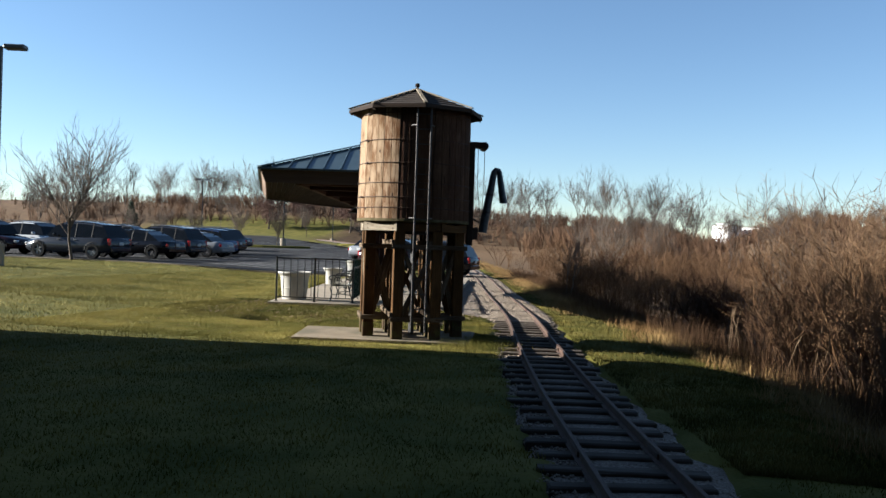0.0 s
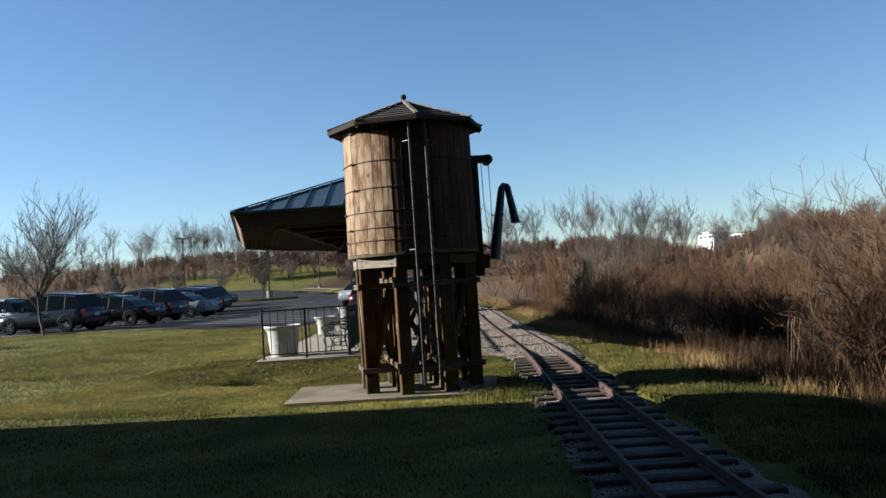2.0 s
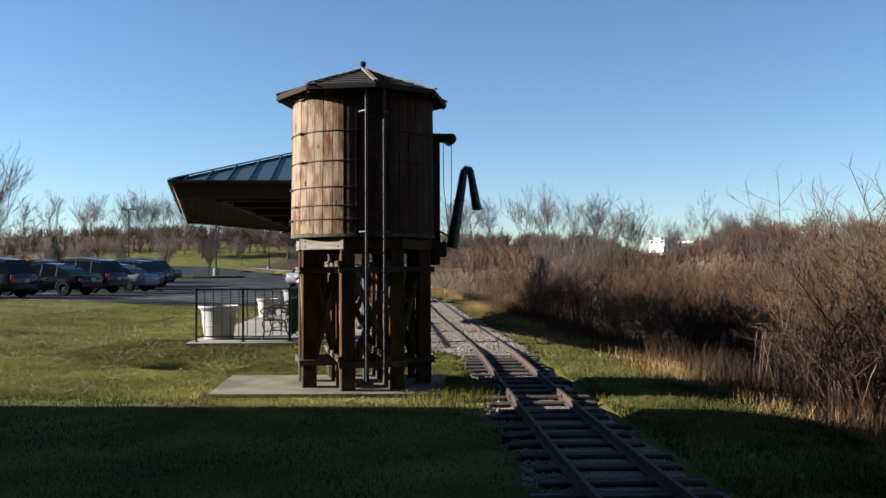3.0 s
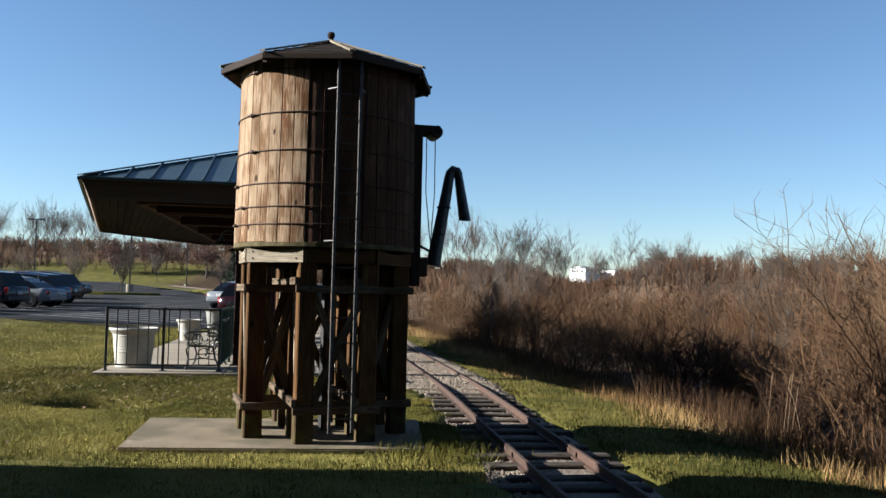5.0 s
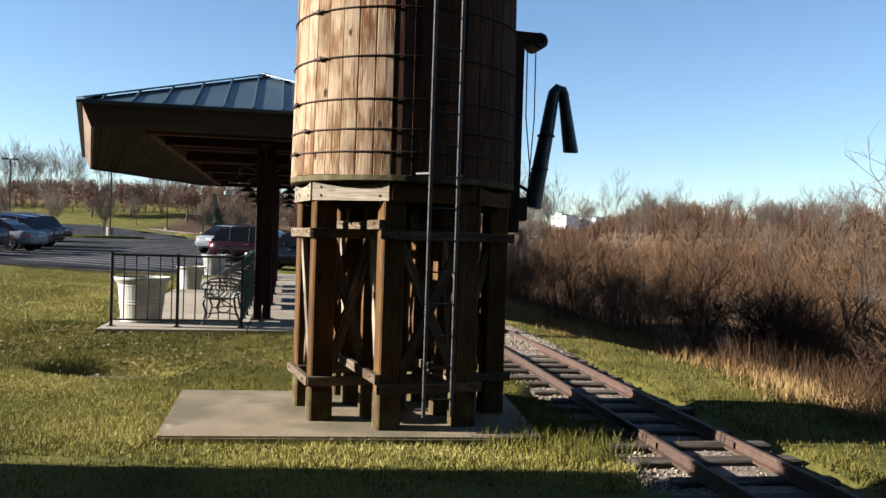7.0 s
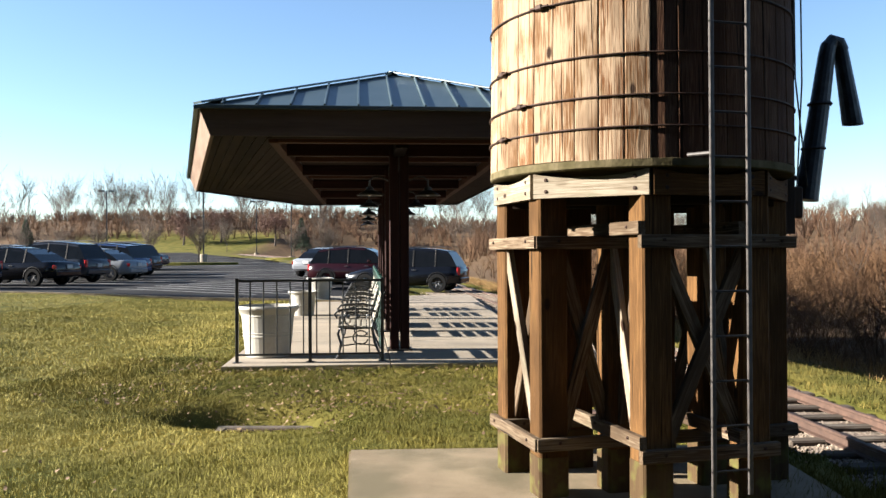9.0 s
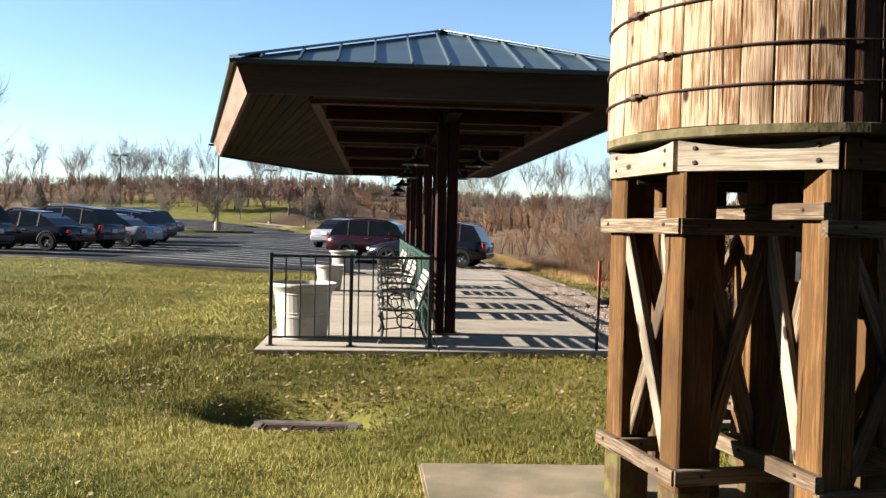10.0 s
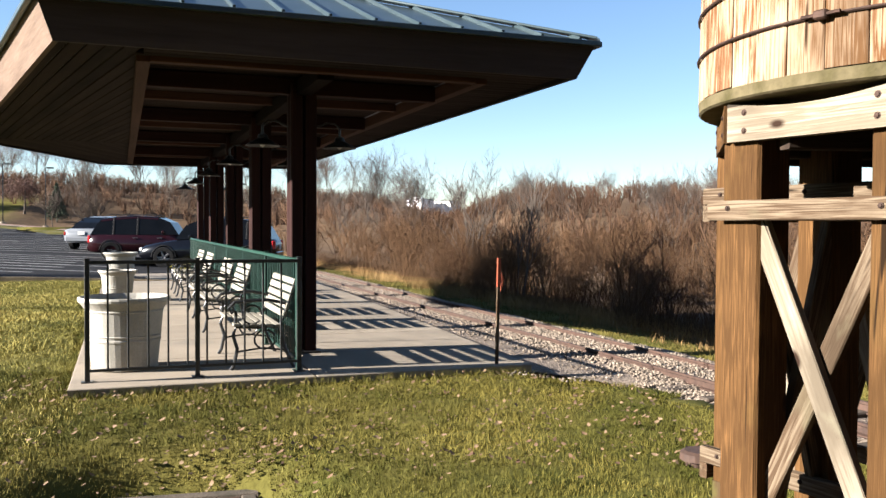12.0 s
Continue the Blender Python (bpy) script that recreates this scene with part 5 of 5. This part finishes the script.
# ---- bare trees and scrub ----
def grow(seed, tall, stems, spread, levels, r0, twigs, width=1.0, droop=0.0, fine=0.0035, joints=(3, 3, 2, 2, 1), opening=1.0):
    """Corners and triangles of a bare woody plant: three-sided tapering limbs that fork."""
    rnd = random.Random(seed)
    V, T, heavy = [], [], []

    def limb(p, d, n, r, level):
        segs = joints[level]
        pts, q, dd = [p], p, d
        for _ in range(segs):
            dd = (dd + Vector((rnd.uniform(-1, 1), rnd.uniform(-1, 1), rnd.uniform(-0.3, 0.6) - droop)) * 0.25).normalized()
            q = q + dd * n / segs
            pts.append(q)
        sides = 5 if level == 0 and r > 0.05 else 3
        base = len(V)
        s1 = d.orthogonal().normalized()
        s2 = d.cross(s1)
        if level >= levels and segs == 1:   # the last twigs run to a point
            rk = max(r, fine) * width
            for j in range(3):
                V.append(p + rk * (math.cos(2 * math.pi * j / 3) * s1 + math.sin(2 * math.pi * j / 3) * s2))
            V.append(q)
            for j in range(3):
                T.append((base + j, base + (j + 1) % 3, base + 3))
                heavy.append(False)
            return
        for k, pt in enumerate(pts):
            rk = max(r * (1 - 0.55 * k / segs), fine) * width
            if level >= levels and k == segs:
                rk *= 0.3
            for j in range(sides):
                V.append(pt + rk * (math.cos(2 * math.pi * j / sides) * s1 + math.sin(2 * math.pi * j / sides) * s2))
        for k in range(segs):
            for j in range(sides):
                a, b = base + k * sides + j, base + k * sides + (j + 1) % sides
                T.append((a, b, b + sides)), T.append((a, b + sides, a + sides))
                heavy.extend([level == 0] * 2)
        if level < levels:
            kids = twigs[min(level, len(twigs) - 1)]
            for k in range(kids):
                f = rnd.uniform(0.3, 1.0) if k else 1.0
                at = pts[0].lerp(pts[-1], f) if f < 1 else pts[-1]
                i = min(int(f * segs), segs - 1)
                at = pts[i].lerp(pts[i + 1], f * segs - i) if f < 1 else pts[-1]
                turn = Vector((rnd.uniform(-1, 1), rnd.uniform(-1, 1), rnd.uniform(-0.25, 0.75))).normalized()
                nd = (d * 1.0 + turn * rnd.uniform(0.45, 0.95) * opening).normalized()
                limb(at, nd, n * rnd.uniform(0.45, 0.75), r * (0.62 if k == 0 else 0.45), level + 1)

    for k in range(stems):
        a = rnd.uniform(0, 2 * math.pi)
        lean = rnd.uniform(0, spread)
        d = Vector((math.cos(a) * lean, math.sin(a) * lean, 1)).normalized()
        p = Vector((math.cos(a), math.sin(a), 0)) * rnd.uniform(0, 0.12 * spread * tall) * (stems > 1)
        limb(p, d, tall * rnd.uniform(0.38, 0.55), r0 * rnd.uniform(0.7, 1.0), 0)
    V = np.array([tuple(v) for v in V])
    V[:, 2] *= tall / V[:, 2].max()
    return V, np.array(T), np.array(heavy)


def scatter(name, plants, places, material, label, category):
    """One mesh of many plants: places are x, y, scale, turn, which."""
    vs, ts, base = [], [], 0
    for x, y, s, turn, which in places:
        V, T, _ = plants[which]
        c, k = math.cos(turn) * s, math.sin(turn) * s
        z = float(height(x, y)) - 0.03
        vs.append(np.stack([V[:, 0] * c - V[:, 1] * k + x, V[:, 0] * k + V[:, 1] * c + y, V[:, 2] * s + z], 1))
        ts.append(T + base)
        base += len(V)
    return tagged(raw(name, np.concatenate(vs), np.concatenate(ts), material), label, category, kind="stuff")


rng = np.random.default_rng(21)
shrubs_near = [grow(160 + k, 2.2 + 0.3 * k, 9, 0.75, 3, 0.015, (4, 4, 4), joints=(2, 2, 1, 1), opening=1.5, fine=0.0038) for k in range(3)] + [grow(100 + k, 2.6 + 0.35 * (k % 4), 7, 0.7, 3, 0.026, (4, 4, 3), joints=(3, 2, 2, 1), opening=1.7, fine=0.0042) for k in range(3)]
shrubs_mid = [grow(120 + k, 2.6 + 0.3 * (k % 3), 6, 0.75, 2, 0.026, (4, 4), 1.3, fine=0.007, joints=(2, 2, 1), opening=1.4) for k in range(5)]
shrubs_far = [grow(140 + k, 2.8, 5, 0.7, 1, 0.045, (6,), 1.4, fine=0.016, joints=(1, 1), opening=1.3) for k in range(5)]


def scrub_places(n, d0, d1, y0, y1, s0, s1, kinds, cond=None):
    got = []
    while len(got) < n:
        y = rng.uniform(y0, y1)
        d = d0 + (d1 - d0) * rng.random() ** 1.3
        x = float(track_x(y)) + d / 0.96
        if cond is None or cond(x, y):
            got.append((x, y, rng.uniform(s0, s1), rng.uniform(0, 6.28), int(rng.integers(kinds))))
    return got


near_places = scrub_places(95, 4.1, 11, -1, 20, 0.4, 1.1, 6) + scrub_places(105, 2.9, 11, 18, 42, 0.4, 0.95, 6)
near_places += [(float(track_x(y)) + d, y, s, 0.5 * k, k % 6) for k, (d, y, s) in enumerate(((4.6, 8.2, 0.9), (5.2, 9.6, 1.0), (4.5, 7.0, 0.85), (5.6, 11.0, 1.0), (6.5, 8.4, 1.1), (6.2, 12.6, 0.95), (4.9, 5.2, 0.85), (6.4, 4.0, 0.95), (7.4, 10.4, 1.1), (7.0, 6.6, 1.15)))]
scatter("scrub", shrubs_near, near_places, twig, "dense bare brown scrub along the track bank", "scrub")
bushes = [grow(180 + k, 2.4, 6, 0.85, 3, 0.030, (5, 4, 3), joints=(3, 2, 1, 1), opening=1.6, fine=0.0045) for k in range(3)]
bush_places = scrub_places(24, 4.6, 9, 4, 20, 0.6, 1.0, 3) + [(4.9, 20.5, 1.1, 0.3, 0), (6.4, 18.2, 1.0, 2.2, 2)]


def single_plants(name, plants, places, material, label, category, group):
    """Each plant an object of its own; alike ones share their mesh."""
    made = {}
    for x, y, size, turn, which in places:
        at = Matrix.Translation((x, y, float(height(x, y)) - 0.03)) @ Matrix.Rotation(turn, 4, 'Z') @ Matrix.Diagonal((size, size, size, 1))
        if which in made:
            ob = new(name, made[which])
        else:
            ob = raw(name, plants[which][0], plants[which][1], material)
            made[which] = ob.data
        ob.matrix_basis = at
        tagged(ob, label, category, group)


single_plants("bare_bush", bushes, bush_places, twig_dark, "dark-stemmed leafless bush at the edge of the scrub", "bush", "bushes along the bank")
tall = [grow(190 + k, 3.9, 6, 0.5, 4, 0.024, (5, 4, 3, 3), joints=(4, 3, 2, 1, 1), opening=1.5, fine=0.0036) for k in range(2)]
tall_places = [(float(track_x(y)) + d, y, s, 0.9 * k, k % 2) for k, (d, y, s) in enumerate(((6.0, 13.4, 1.05), (6.3, 15.0, 1.16), (6.6, 12.4, 1.05), (7.6, 14.2, 1.15), (6.9, 9.8, 0.85), (8.4, 11.4, 1.0), (8.0, 17.5, 0.95), (6.8, 14.4, 1.0)))]
single_plants("tall_shrub", tall, tall_places, twig_pale, "tall pale leafless shrub at the foot of the bank", "shrub", "tall shrubs below the track")
scatter("scrub", shrubs_mid, scrub_places(430, 10, 45, 2, 75, 0.6, 1.2, 5), twig, "bare brown scrub behind the bank", "scrub")
far_places = scrub_places(1200, 30, 110, 10, 150, 0.7, 1.3, 5)
while len(far_places) < 2500:
    x, y = rng.uniform(-150, 90), rng.uniform(128, 210)
    if y > 128:
        far_places.append((x, y, rng.uniform(0.5, 1.1), rng.uniform(0, 6.28), int(rng.integers(5))))
for _ in range(1100):
    far_places.append((rng.uniform(-110, 25), rng.uniform(127, 168), rng.uniform(0.5, 1.1), rng.uniform(0, 6.28), int(rng.integers(5))))
for _ in range(300):
    far_places.append((rng.uniform(-150, -78), rng.uniform(30, 120), rng.uniform(0.7, 1.5), rng.uniform(0, 6.28), int(rng.integers(5))))
scatter("far_scrub", shrubs_far, far_places, twig_far, "brown leafless thicket on the low hill", "scrub")


def blades(name, x, y, h0, h1, width, material, label, category, lean=0.5, seed=1, z=None):
    r = np.random.default_rng(seed)
    n = len(x)
    z = height(x, y) - 0.008 if z is None else z
    t, a = r.uniform(0, 2 * math.pi, n), r.uniform(0, 2 * math.pi, n)
    h = r.uniform(h0, h1, n)
    l = h * r.uniform(0, lean, n)
    w = width * r.uniform(0.7, 1.3, n) / 2
    wx, wy = np.cos(a) * w, np.sin(a) * w
    v = np.stack([np.stack([x - wx, y - wy, z], 1), np.stack([x + wx, y + wy, z], 1), np.stack([x + l * np.cos(t), y + l * np.sin(t), z + h], 1)], 1)
    return tagged(raw(name, v.reshape(-1, 3), np.arange(3 * n).reshape(-1, 3), material), label, category, kind="stuff")


def clear(x, y):
    """True where grass may grow: off the pad, the platform, the ballast and the drain."""
    d = (x - track_x(y)) * 0.96
    pads = np.array(PAD)
    inside = np.ones(x.shape, bool)
    for k in range(4):
        p, q = pads[k], pads[(k + 1) % 4]
        inside &= (q[0] - p[0]) * (y - p[1]) - (q[1] - p[1]) * (x - p[0]) > -0.02
    ux, vx = (x + 6.28) * 0.9613 + (y - 14.62) * 0.2756, -(x + 6.28) * 0.2756 + (y - 14.62) * 0.9613
    on_slab = (ux > -0.02) & (vx > -0.02) & (ux < 6.4) & (vx < 18.2)
    dx, dy = (x - GX) * 0.970 + (y - GY) * 0.242, -(x - GX) * 0.242 + (y - GY) * 0.970
    on_drain = (np.abs(dx) < 0.57) & (np.abs(dy) < 0.40)
    tufts = 0.12 * np.sin(5.1 * y) + 0.1 * np.sin(13.0 * y + 1)
    on_bed = (d > np.where(y < 14.5, -0.74, -0.92) + tufts) & (d < 0.95 + tufts)
    return ~inside & ~on_slab & ~on_drain & ~on_bed & ~((np.abs(d) < 4.2) & (d < 0) & (vx > 0) & (ux > 4))


def sow(n, x0, x1, y0, y1, seed):
    r = np.random.default_rng(seed)
    x, y = r.uniform(x0, x1, n), r.uniform(y0, y1, n)
    ok = clear(x, y) & (scrub_at(x, y) < 0.4)
    return x[ok], y[ok]


gx1, gy1 = sow(340000, -8.4, 0.6, 8.6, 15.9, 31)
# Yellower, paler blades on the near part, greener and darker ones beyond.
yellow_lawn = gy1 + 0.5 * np.sin(1.7 * gx1) + np.random.default_rng(61).normal(0, 0.5, len(gy1)) < 11.6 - 0.25 * (gx1 + 3)
blades("grass", gx1[yellow_lawn], gy1[yellow_lawn], 0.015, 0.05, 0.0058, blade_yellow, "short yellow-green lawn grass", "grass", 0.8, 40)
blades("grass", gx1[~yellow_lawn], gy1[~yellow_lawn], 0.015, 0.055, 0.0058, blade, "short green lawn grass with yellowed tips", "grass", 0.8, 41)
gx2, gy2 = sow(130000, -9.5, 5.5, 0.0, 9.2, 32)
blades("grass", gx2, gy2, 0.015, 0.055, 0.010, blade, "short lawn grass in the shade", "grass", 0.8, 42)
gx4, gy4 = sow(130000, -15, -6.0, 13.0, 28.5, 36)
blades("grass", gx4, gy4, 0.02, 0.055, 0.012, blade_yellow, "sunlit lawn beside the platform", "grass", 0.8, 46)
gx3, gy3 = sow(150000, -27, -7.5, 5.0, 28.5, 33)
blades("grass", gx3, gy3, 0.02, 0.055, 0.014, blade_yellow, "lawn towards the parking lot", "grass", 0.8, 43)
r = np.random.default_rng(34)
yy = 3 + 42 * r.random(110000) ** 1.8
dd = r.uniform(np.where(yy < 5.5, 0.9, 0.74), 3.4, 110000)
xx = track_x(yy) + dd / 0.96
ok = dd < verge(yy) + 0.4
xx, yy = xx[ok], yy[ok]
blades("grass", xx, yy, 0.02, 0.07, 0.009, verge_blade, "grass verge along the track", "grass", 0.8, 44)
# longer tufts along the edges of the pad and the platform
ex, ey = [], []
r = np.random.default_rng(35)
edges = [(PAD[k], PAD[(k + 1) % 4]) for k in range(4)] + [(sh(0, -0.03), sh(4.3, -0.03)), (sh(-0.03, 0), sh(-0.03, 12))]
for p, q in edges:
    m = int(420 * math.dist(p, q))
    f = r.random(m)
    ex.append(p[0] + (q[0] - p[0]) * f + r.normal(0, 0.035, m)), ey.append(p[1] + (q[1] - p[1]) * f + r.normal(0, 0.035, m))
ex, ey = np.concatenate(ex), np.concatenate(ey)
ok = clear(ex, ey)
blades("edge_grass", ex[ok], ey[ok], 0.04, 0.10, 0.007, blade, "longer grass along the concrete edges", "grass", 0.9, 45)
tu = r.normal(0, 1, (2, 2600))
blades("edge_grass", 0.02 + 0.30 * tu[0], 9.95 + 0.5 * tu[1], 0.05, 0.15, 0.008, blade, "tall green tuft beside the pad", "grass", 0.9, 47)

# dry grass and reeds in front of the scrub
yy = r.uniform(-2, 60, 42000)
dd = verge(yy) - 0.1 + np.abs(r.normal(0, 1.1, 42000)) + 0.25 * np.sin(7 * yy)
blades("dry_grass", track_x(yy) + dd / 0.96, yy, 0.04, 0.28, 0.009, straw, "golden dry grass at the foot of the scrub", "grass", 0.9, 48)
yy = r.uniform(0, 45, 26000)
dd = verge(yy) + 0.6 + np.abs(r.normal(0, 1.0, 26000))
blades("dry_weeds", track_x(yy) + dd / 0.96, yy, 0.15, 0.65, 0.008, twig, "low red-brown dead weeds at the foot of the scrub", "weeds", 0.8, 49)
reeds = thing("reeds", 0, 0, 0, 0, "dry brown seed heads standing among the scrub", "reeds", kind="stuff")
bm = bmesh.new()
for k in range(45):
    y = r.uniform(5, 14)
    x = float(track_x(y)) + r.uniform(3.7, 5.2)
    z = float(height(x, y))
    t = r.uniform(0.5, 0.95)
    lx, ly = r.normal(0, 0.08), r.normal(0, 0.08)
    tube([(x, y, z), (x + lx, y + ly, z + t)], 0.0035, 3, bm)
    tube([(x + lx, y + ly, z + t), (x + lx * 1.2, y + ly * 1.2, z + t + 0.07), (x + lx * 1.4, y + ly * 1.4, z + t + 0.16)], [0.006, 0.012, 0.003], 5, bm)
part("reed", bm, reed, reeds)

# fallen leaves
r = np.random.default_rng(51)
lx = np.concatenate([r.uniform(-7.0, -1.2, 1150), r.normal(-4.55, 0.34, 200), r.uniform(-9, 0.5, 420)])
ly = np.concatenate([r.uniform(12.6, 15.6, 1150), r.normal(13.0, 0.22, 200), r.uniform(9.0, 16.0, 420)])
ok = clear(lx, ly)
lx, ly = lx[ok], ly[ok]
n = len(lx)
a, s = r.uniform(0, 6.28, n), r.uniform(0.011, 0.028, n)
tilt = r.uniform(-0.5, 0.5, (2, n))
outline = np.array([(-1, 0, 0.15), (-0.3, 0.55, 0), (0.5, 0.4, 0.1), (1, 0, 0.3), (0.4, -0.45, 0.05), (-0.35, -0.5, 0.1)])
q = outline[None] * s[:, None, None]
X, Y = q[..., 0] * np.cos(a)[:, None] - q[..., 1] * np.sin(a)[:, None], q[..., 0] * np.sin(a)[:, None] + q[..., 1] * np.cos(a)[:, None]
Z = q[..., 2] + X * tilt[0][:, None] + Y * tilt[1][:, None] + (height(lx, ly) + 0.045)[:, None]
V = np.stack([X + lx[:, None], Y + ly[:, None], Z], -1).reshape(-1, 3)
T = (np.array([(0, 1, 5), (1, 4, 5), (1, 2, 4), (2, 3, 4)])[None] + 6 * np.arange(n)[:, None, None]).reshape(-1, 3)
tagged(raw("fallen_leaves", V, T, leaf_dry), "dry brown leaves scattered over the lawn", "leaves", kind="stuff")


# ---- single trees ----
def tree_master(name, seed, tall, stems, spread, levels, r0, twigs, width, label, material, opening=1.0):
    V, T, heavy = grow(seed, tall, stems, spread, levels, r0, twigs, width, fine=0.0065 if width >= 1.0 else 0.015, opening=opening)
    t = thing(name, 0, 0, -100, 0, label, "tree", "bare trees")
    trunk, crown = T[heavy], T[~heavy]
    for nm, tri, mt in (("trunk", trunk, bark), ("crown", crown, material)):
        used, inv = np.unique(tri, return_inverse=True)
        raw(nm, V[used], inv.reshape(-1, 3), mt, t)
    return t


def plant(master, x, y, scale, turn, label=""):
    m = Matrix.Translation((x, y, float(height(x, y)) - 0.05)) @ Matrix.Rotation(turn, 4, 'Z')
    t = copy_thing(master, m)
    t.scale = (scale, scale, scale)
    if label:
        t["label"] = label
    return t


masters = [tree_master("bare_tree", 300 + k, 8.0, 1, 0.15, 4, 0.085, (6, 5, 4, 3), 1.0, "tall leafless tree on the far side", twig_tree) for k in range(3)]
far_masters = [tree_master("bare_tree", 320 + k, 9.0, 1 + k % 2, 0.12, 3, 0.085, (8, 6, 4), 0.7, "slender leafless tree in the far row", twig_tree, 0.9) for k in range(4)]
lot_trees = [tree_master("lot_tree", 340, 7.0, 1, 0.05, 4, 0.085, (16, 7, 4, 3), 1.2, "leafless ornamental tree with a rounded crown", twig_tree, 0.72)]
young = tree_master("sapling", 360, 3.6, 2, 0.15, 3, 0.03, (7, 4, 3), 1.0, "thin leafless sapling in front of the scrub", bark)
plant(lot_trees[0], -23.1, 28.2, 0.95, 0.3, "leafless ornamental tree on the lawn edge before parked cars")
for x, y, s in ((-33.0, 60.2, 0.6), (-29.5, 60.0, 0.55), (-50.0, 74.0, 0.6), (-46.0, 74.2, 0.6), (-31.5, 84.0, 0.6), (-28.0, 84.3, 0.62), (-53.5, 74.0, 0.62), (-38.0, 112.5, 0.7), (-52, 113, 0.75)):
    plant(lot_trees[0], x, y, s, x, "small leafless tree on a planted island in the lot")
rr = random.Random(77)
for k in range(110):   # the row behind the lot
    x = -140 + 1.4 * k + rr.uniform(-1.5, 1.5)
    y = 122 + rr.uniform(0, 45)
    if k < 14:
        x, y = -84 - rr.uniform(0, 40), 45 + 5.5 * k
    plant(far_masters[rr.randrange(4)], x, y, rr.uniform(0.75, 1.3), rr.uniform(0, 6))
for k in range(84):   # on the low hill past the track
    az = radians(rr.choice((rr.uniform(89.5, 96), rr.uniform(60, 84), rr.uniform(66, 84))))
    far_d = rr.uniform(85, 130)
    plant(far_masters[rr.randrange(4)], far_d * math.cos(az), far_d * math.sin(az), rr.uniform(0.4, 0.7), rr.uniform(0, 6))
for k in range(16):
    y = rr.uniform(14, 60)
    plant(masters[rr.randrange(3)], float(track_x(y)) + rr.uniform(14, 34), y, rr.uniform(0.45, 0.7), rr.uniform(0, 6))
plant(young, -0.55, 36.9, 1.3, 0.4), plant(young, -0.68, 25.6, 0.85, 2.0), plant(young, 5.0, 17.5, 0.9, 1.0)
for m in masters + far_masters + lot_trees + [young]:
    for o in list(m.children):
        bpy.data.objects.remove(o)
    bpy.data.objects.remove(m)
# two dark evergreens beyond the lot
russet = mat("russet", (0.052, 0.024, 0.016), (0.110, 0.054, 0.036), 0.85, 0.8, fine=4, bump=0)
for k, (x, y, s) in enumerate(((-63.5, 123, 0.95), (-58.5, 125, 1.05), (-49.2, 123, 0.95))):
    e = thing("oak_tree", x, y, float(height(x, y)) - 0.05, 0, "broad tree keeping its dry russet leaves", "tree", "russet trees behind the lot")
    part("trunk", tube([(0, 0, 0), (0.1, 0, 1.6 * s), (0, 0.1, 4.2 * s)], [0.16, 0.12, 0.03], 7), bark, e)
    r2 = np.random.default_rng(70 + k)
    n = 4200
    lobes = r2.normal(0, 1, (26, 3)) * np.array((1.15, 1.15, 0.85)) * s
    c = lobes[r2.integers(0, 26, n)] + r2.normal(0, 0.42 * s, (n, 3)) + np.array((0, 0, 3.3 * s))
    c[:, 2] = np.maximum(c[:, 2], 0.7)
    V = c[:, None] + r2.normal(0, 0.075, (n, 3, 3))
    raw("crown", V.reshape(-1, 3), np.arange(3 * n).reshape(-1, 3), russet, e)
for x, y, s in ((-44.8, 122, 1.0), (-86, 118, 0.9)):
    e = thing("evergreen", x, y, float(height(x, y)), 0, "dark green conifer beyond the parking lot", "tree")
    part("trunk", tube([(0, 0, 0), (0, 0, 4.5 * s)], [0.15, 0.04], 6), bark, e)
    r2 = np.random.default_rng(int(-x))
    n = 2600
    t = r2.random(n) ** 0.7
    rad = 1.7 * s * (1 - t) * r2.uniform(0.35, 1.0, n)
    an = r2.uniform(0, 6.28, n)
    cx, cy, cz = rad * np.cos(an), rad * np.sin(an), 0.4 + 4.6 * s * t
    d = r2.normal(0, 0.11, (3, n, 3))
    V = np.stack([np.stack([cx, cy, cz], 1) + d[k] for k in range(3)], 1)
    raw("crown", V.reshape(-1, 3), np.arange(3 * n).reshape(-1, 3), evergreen, e)
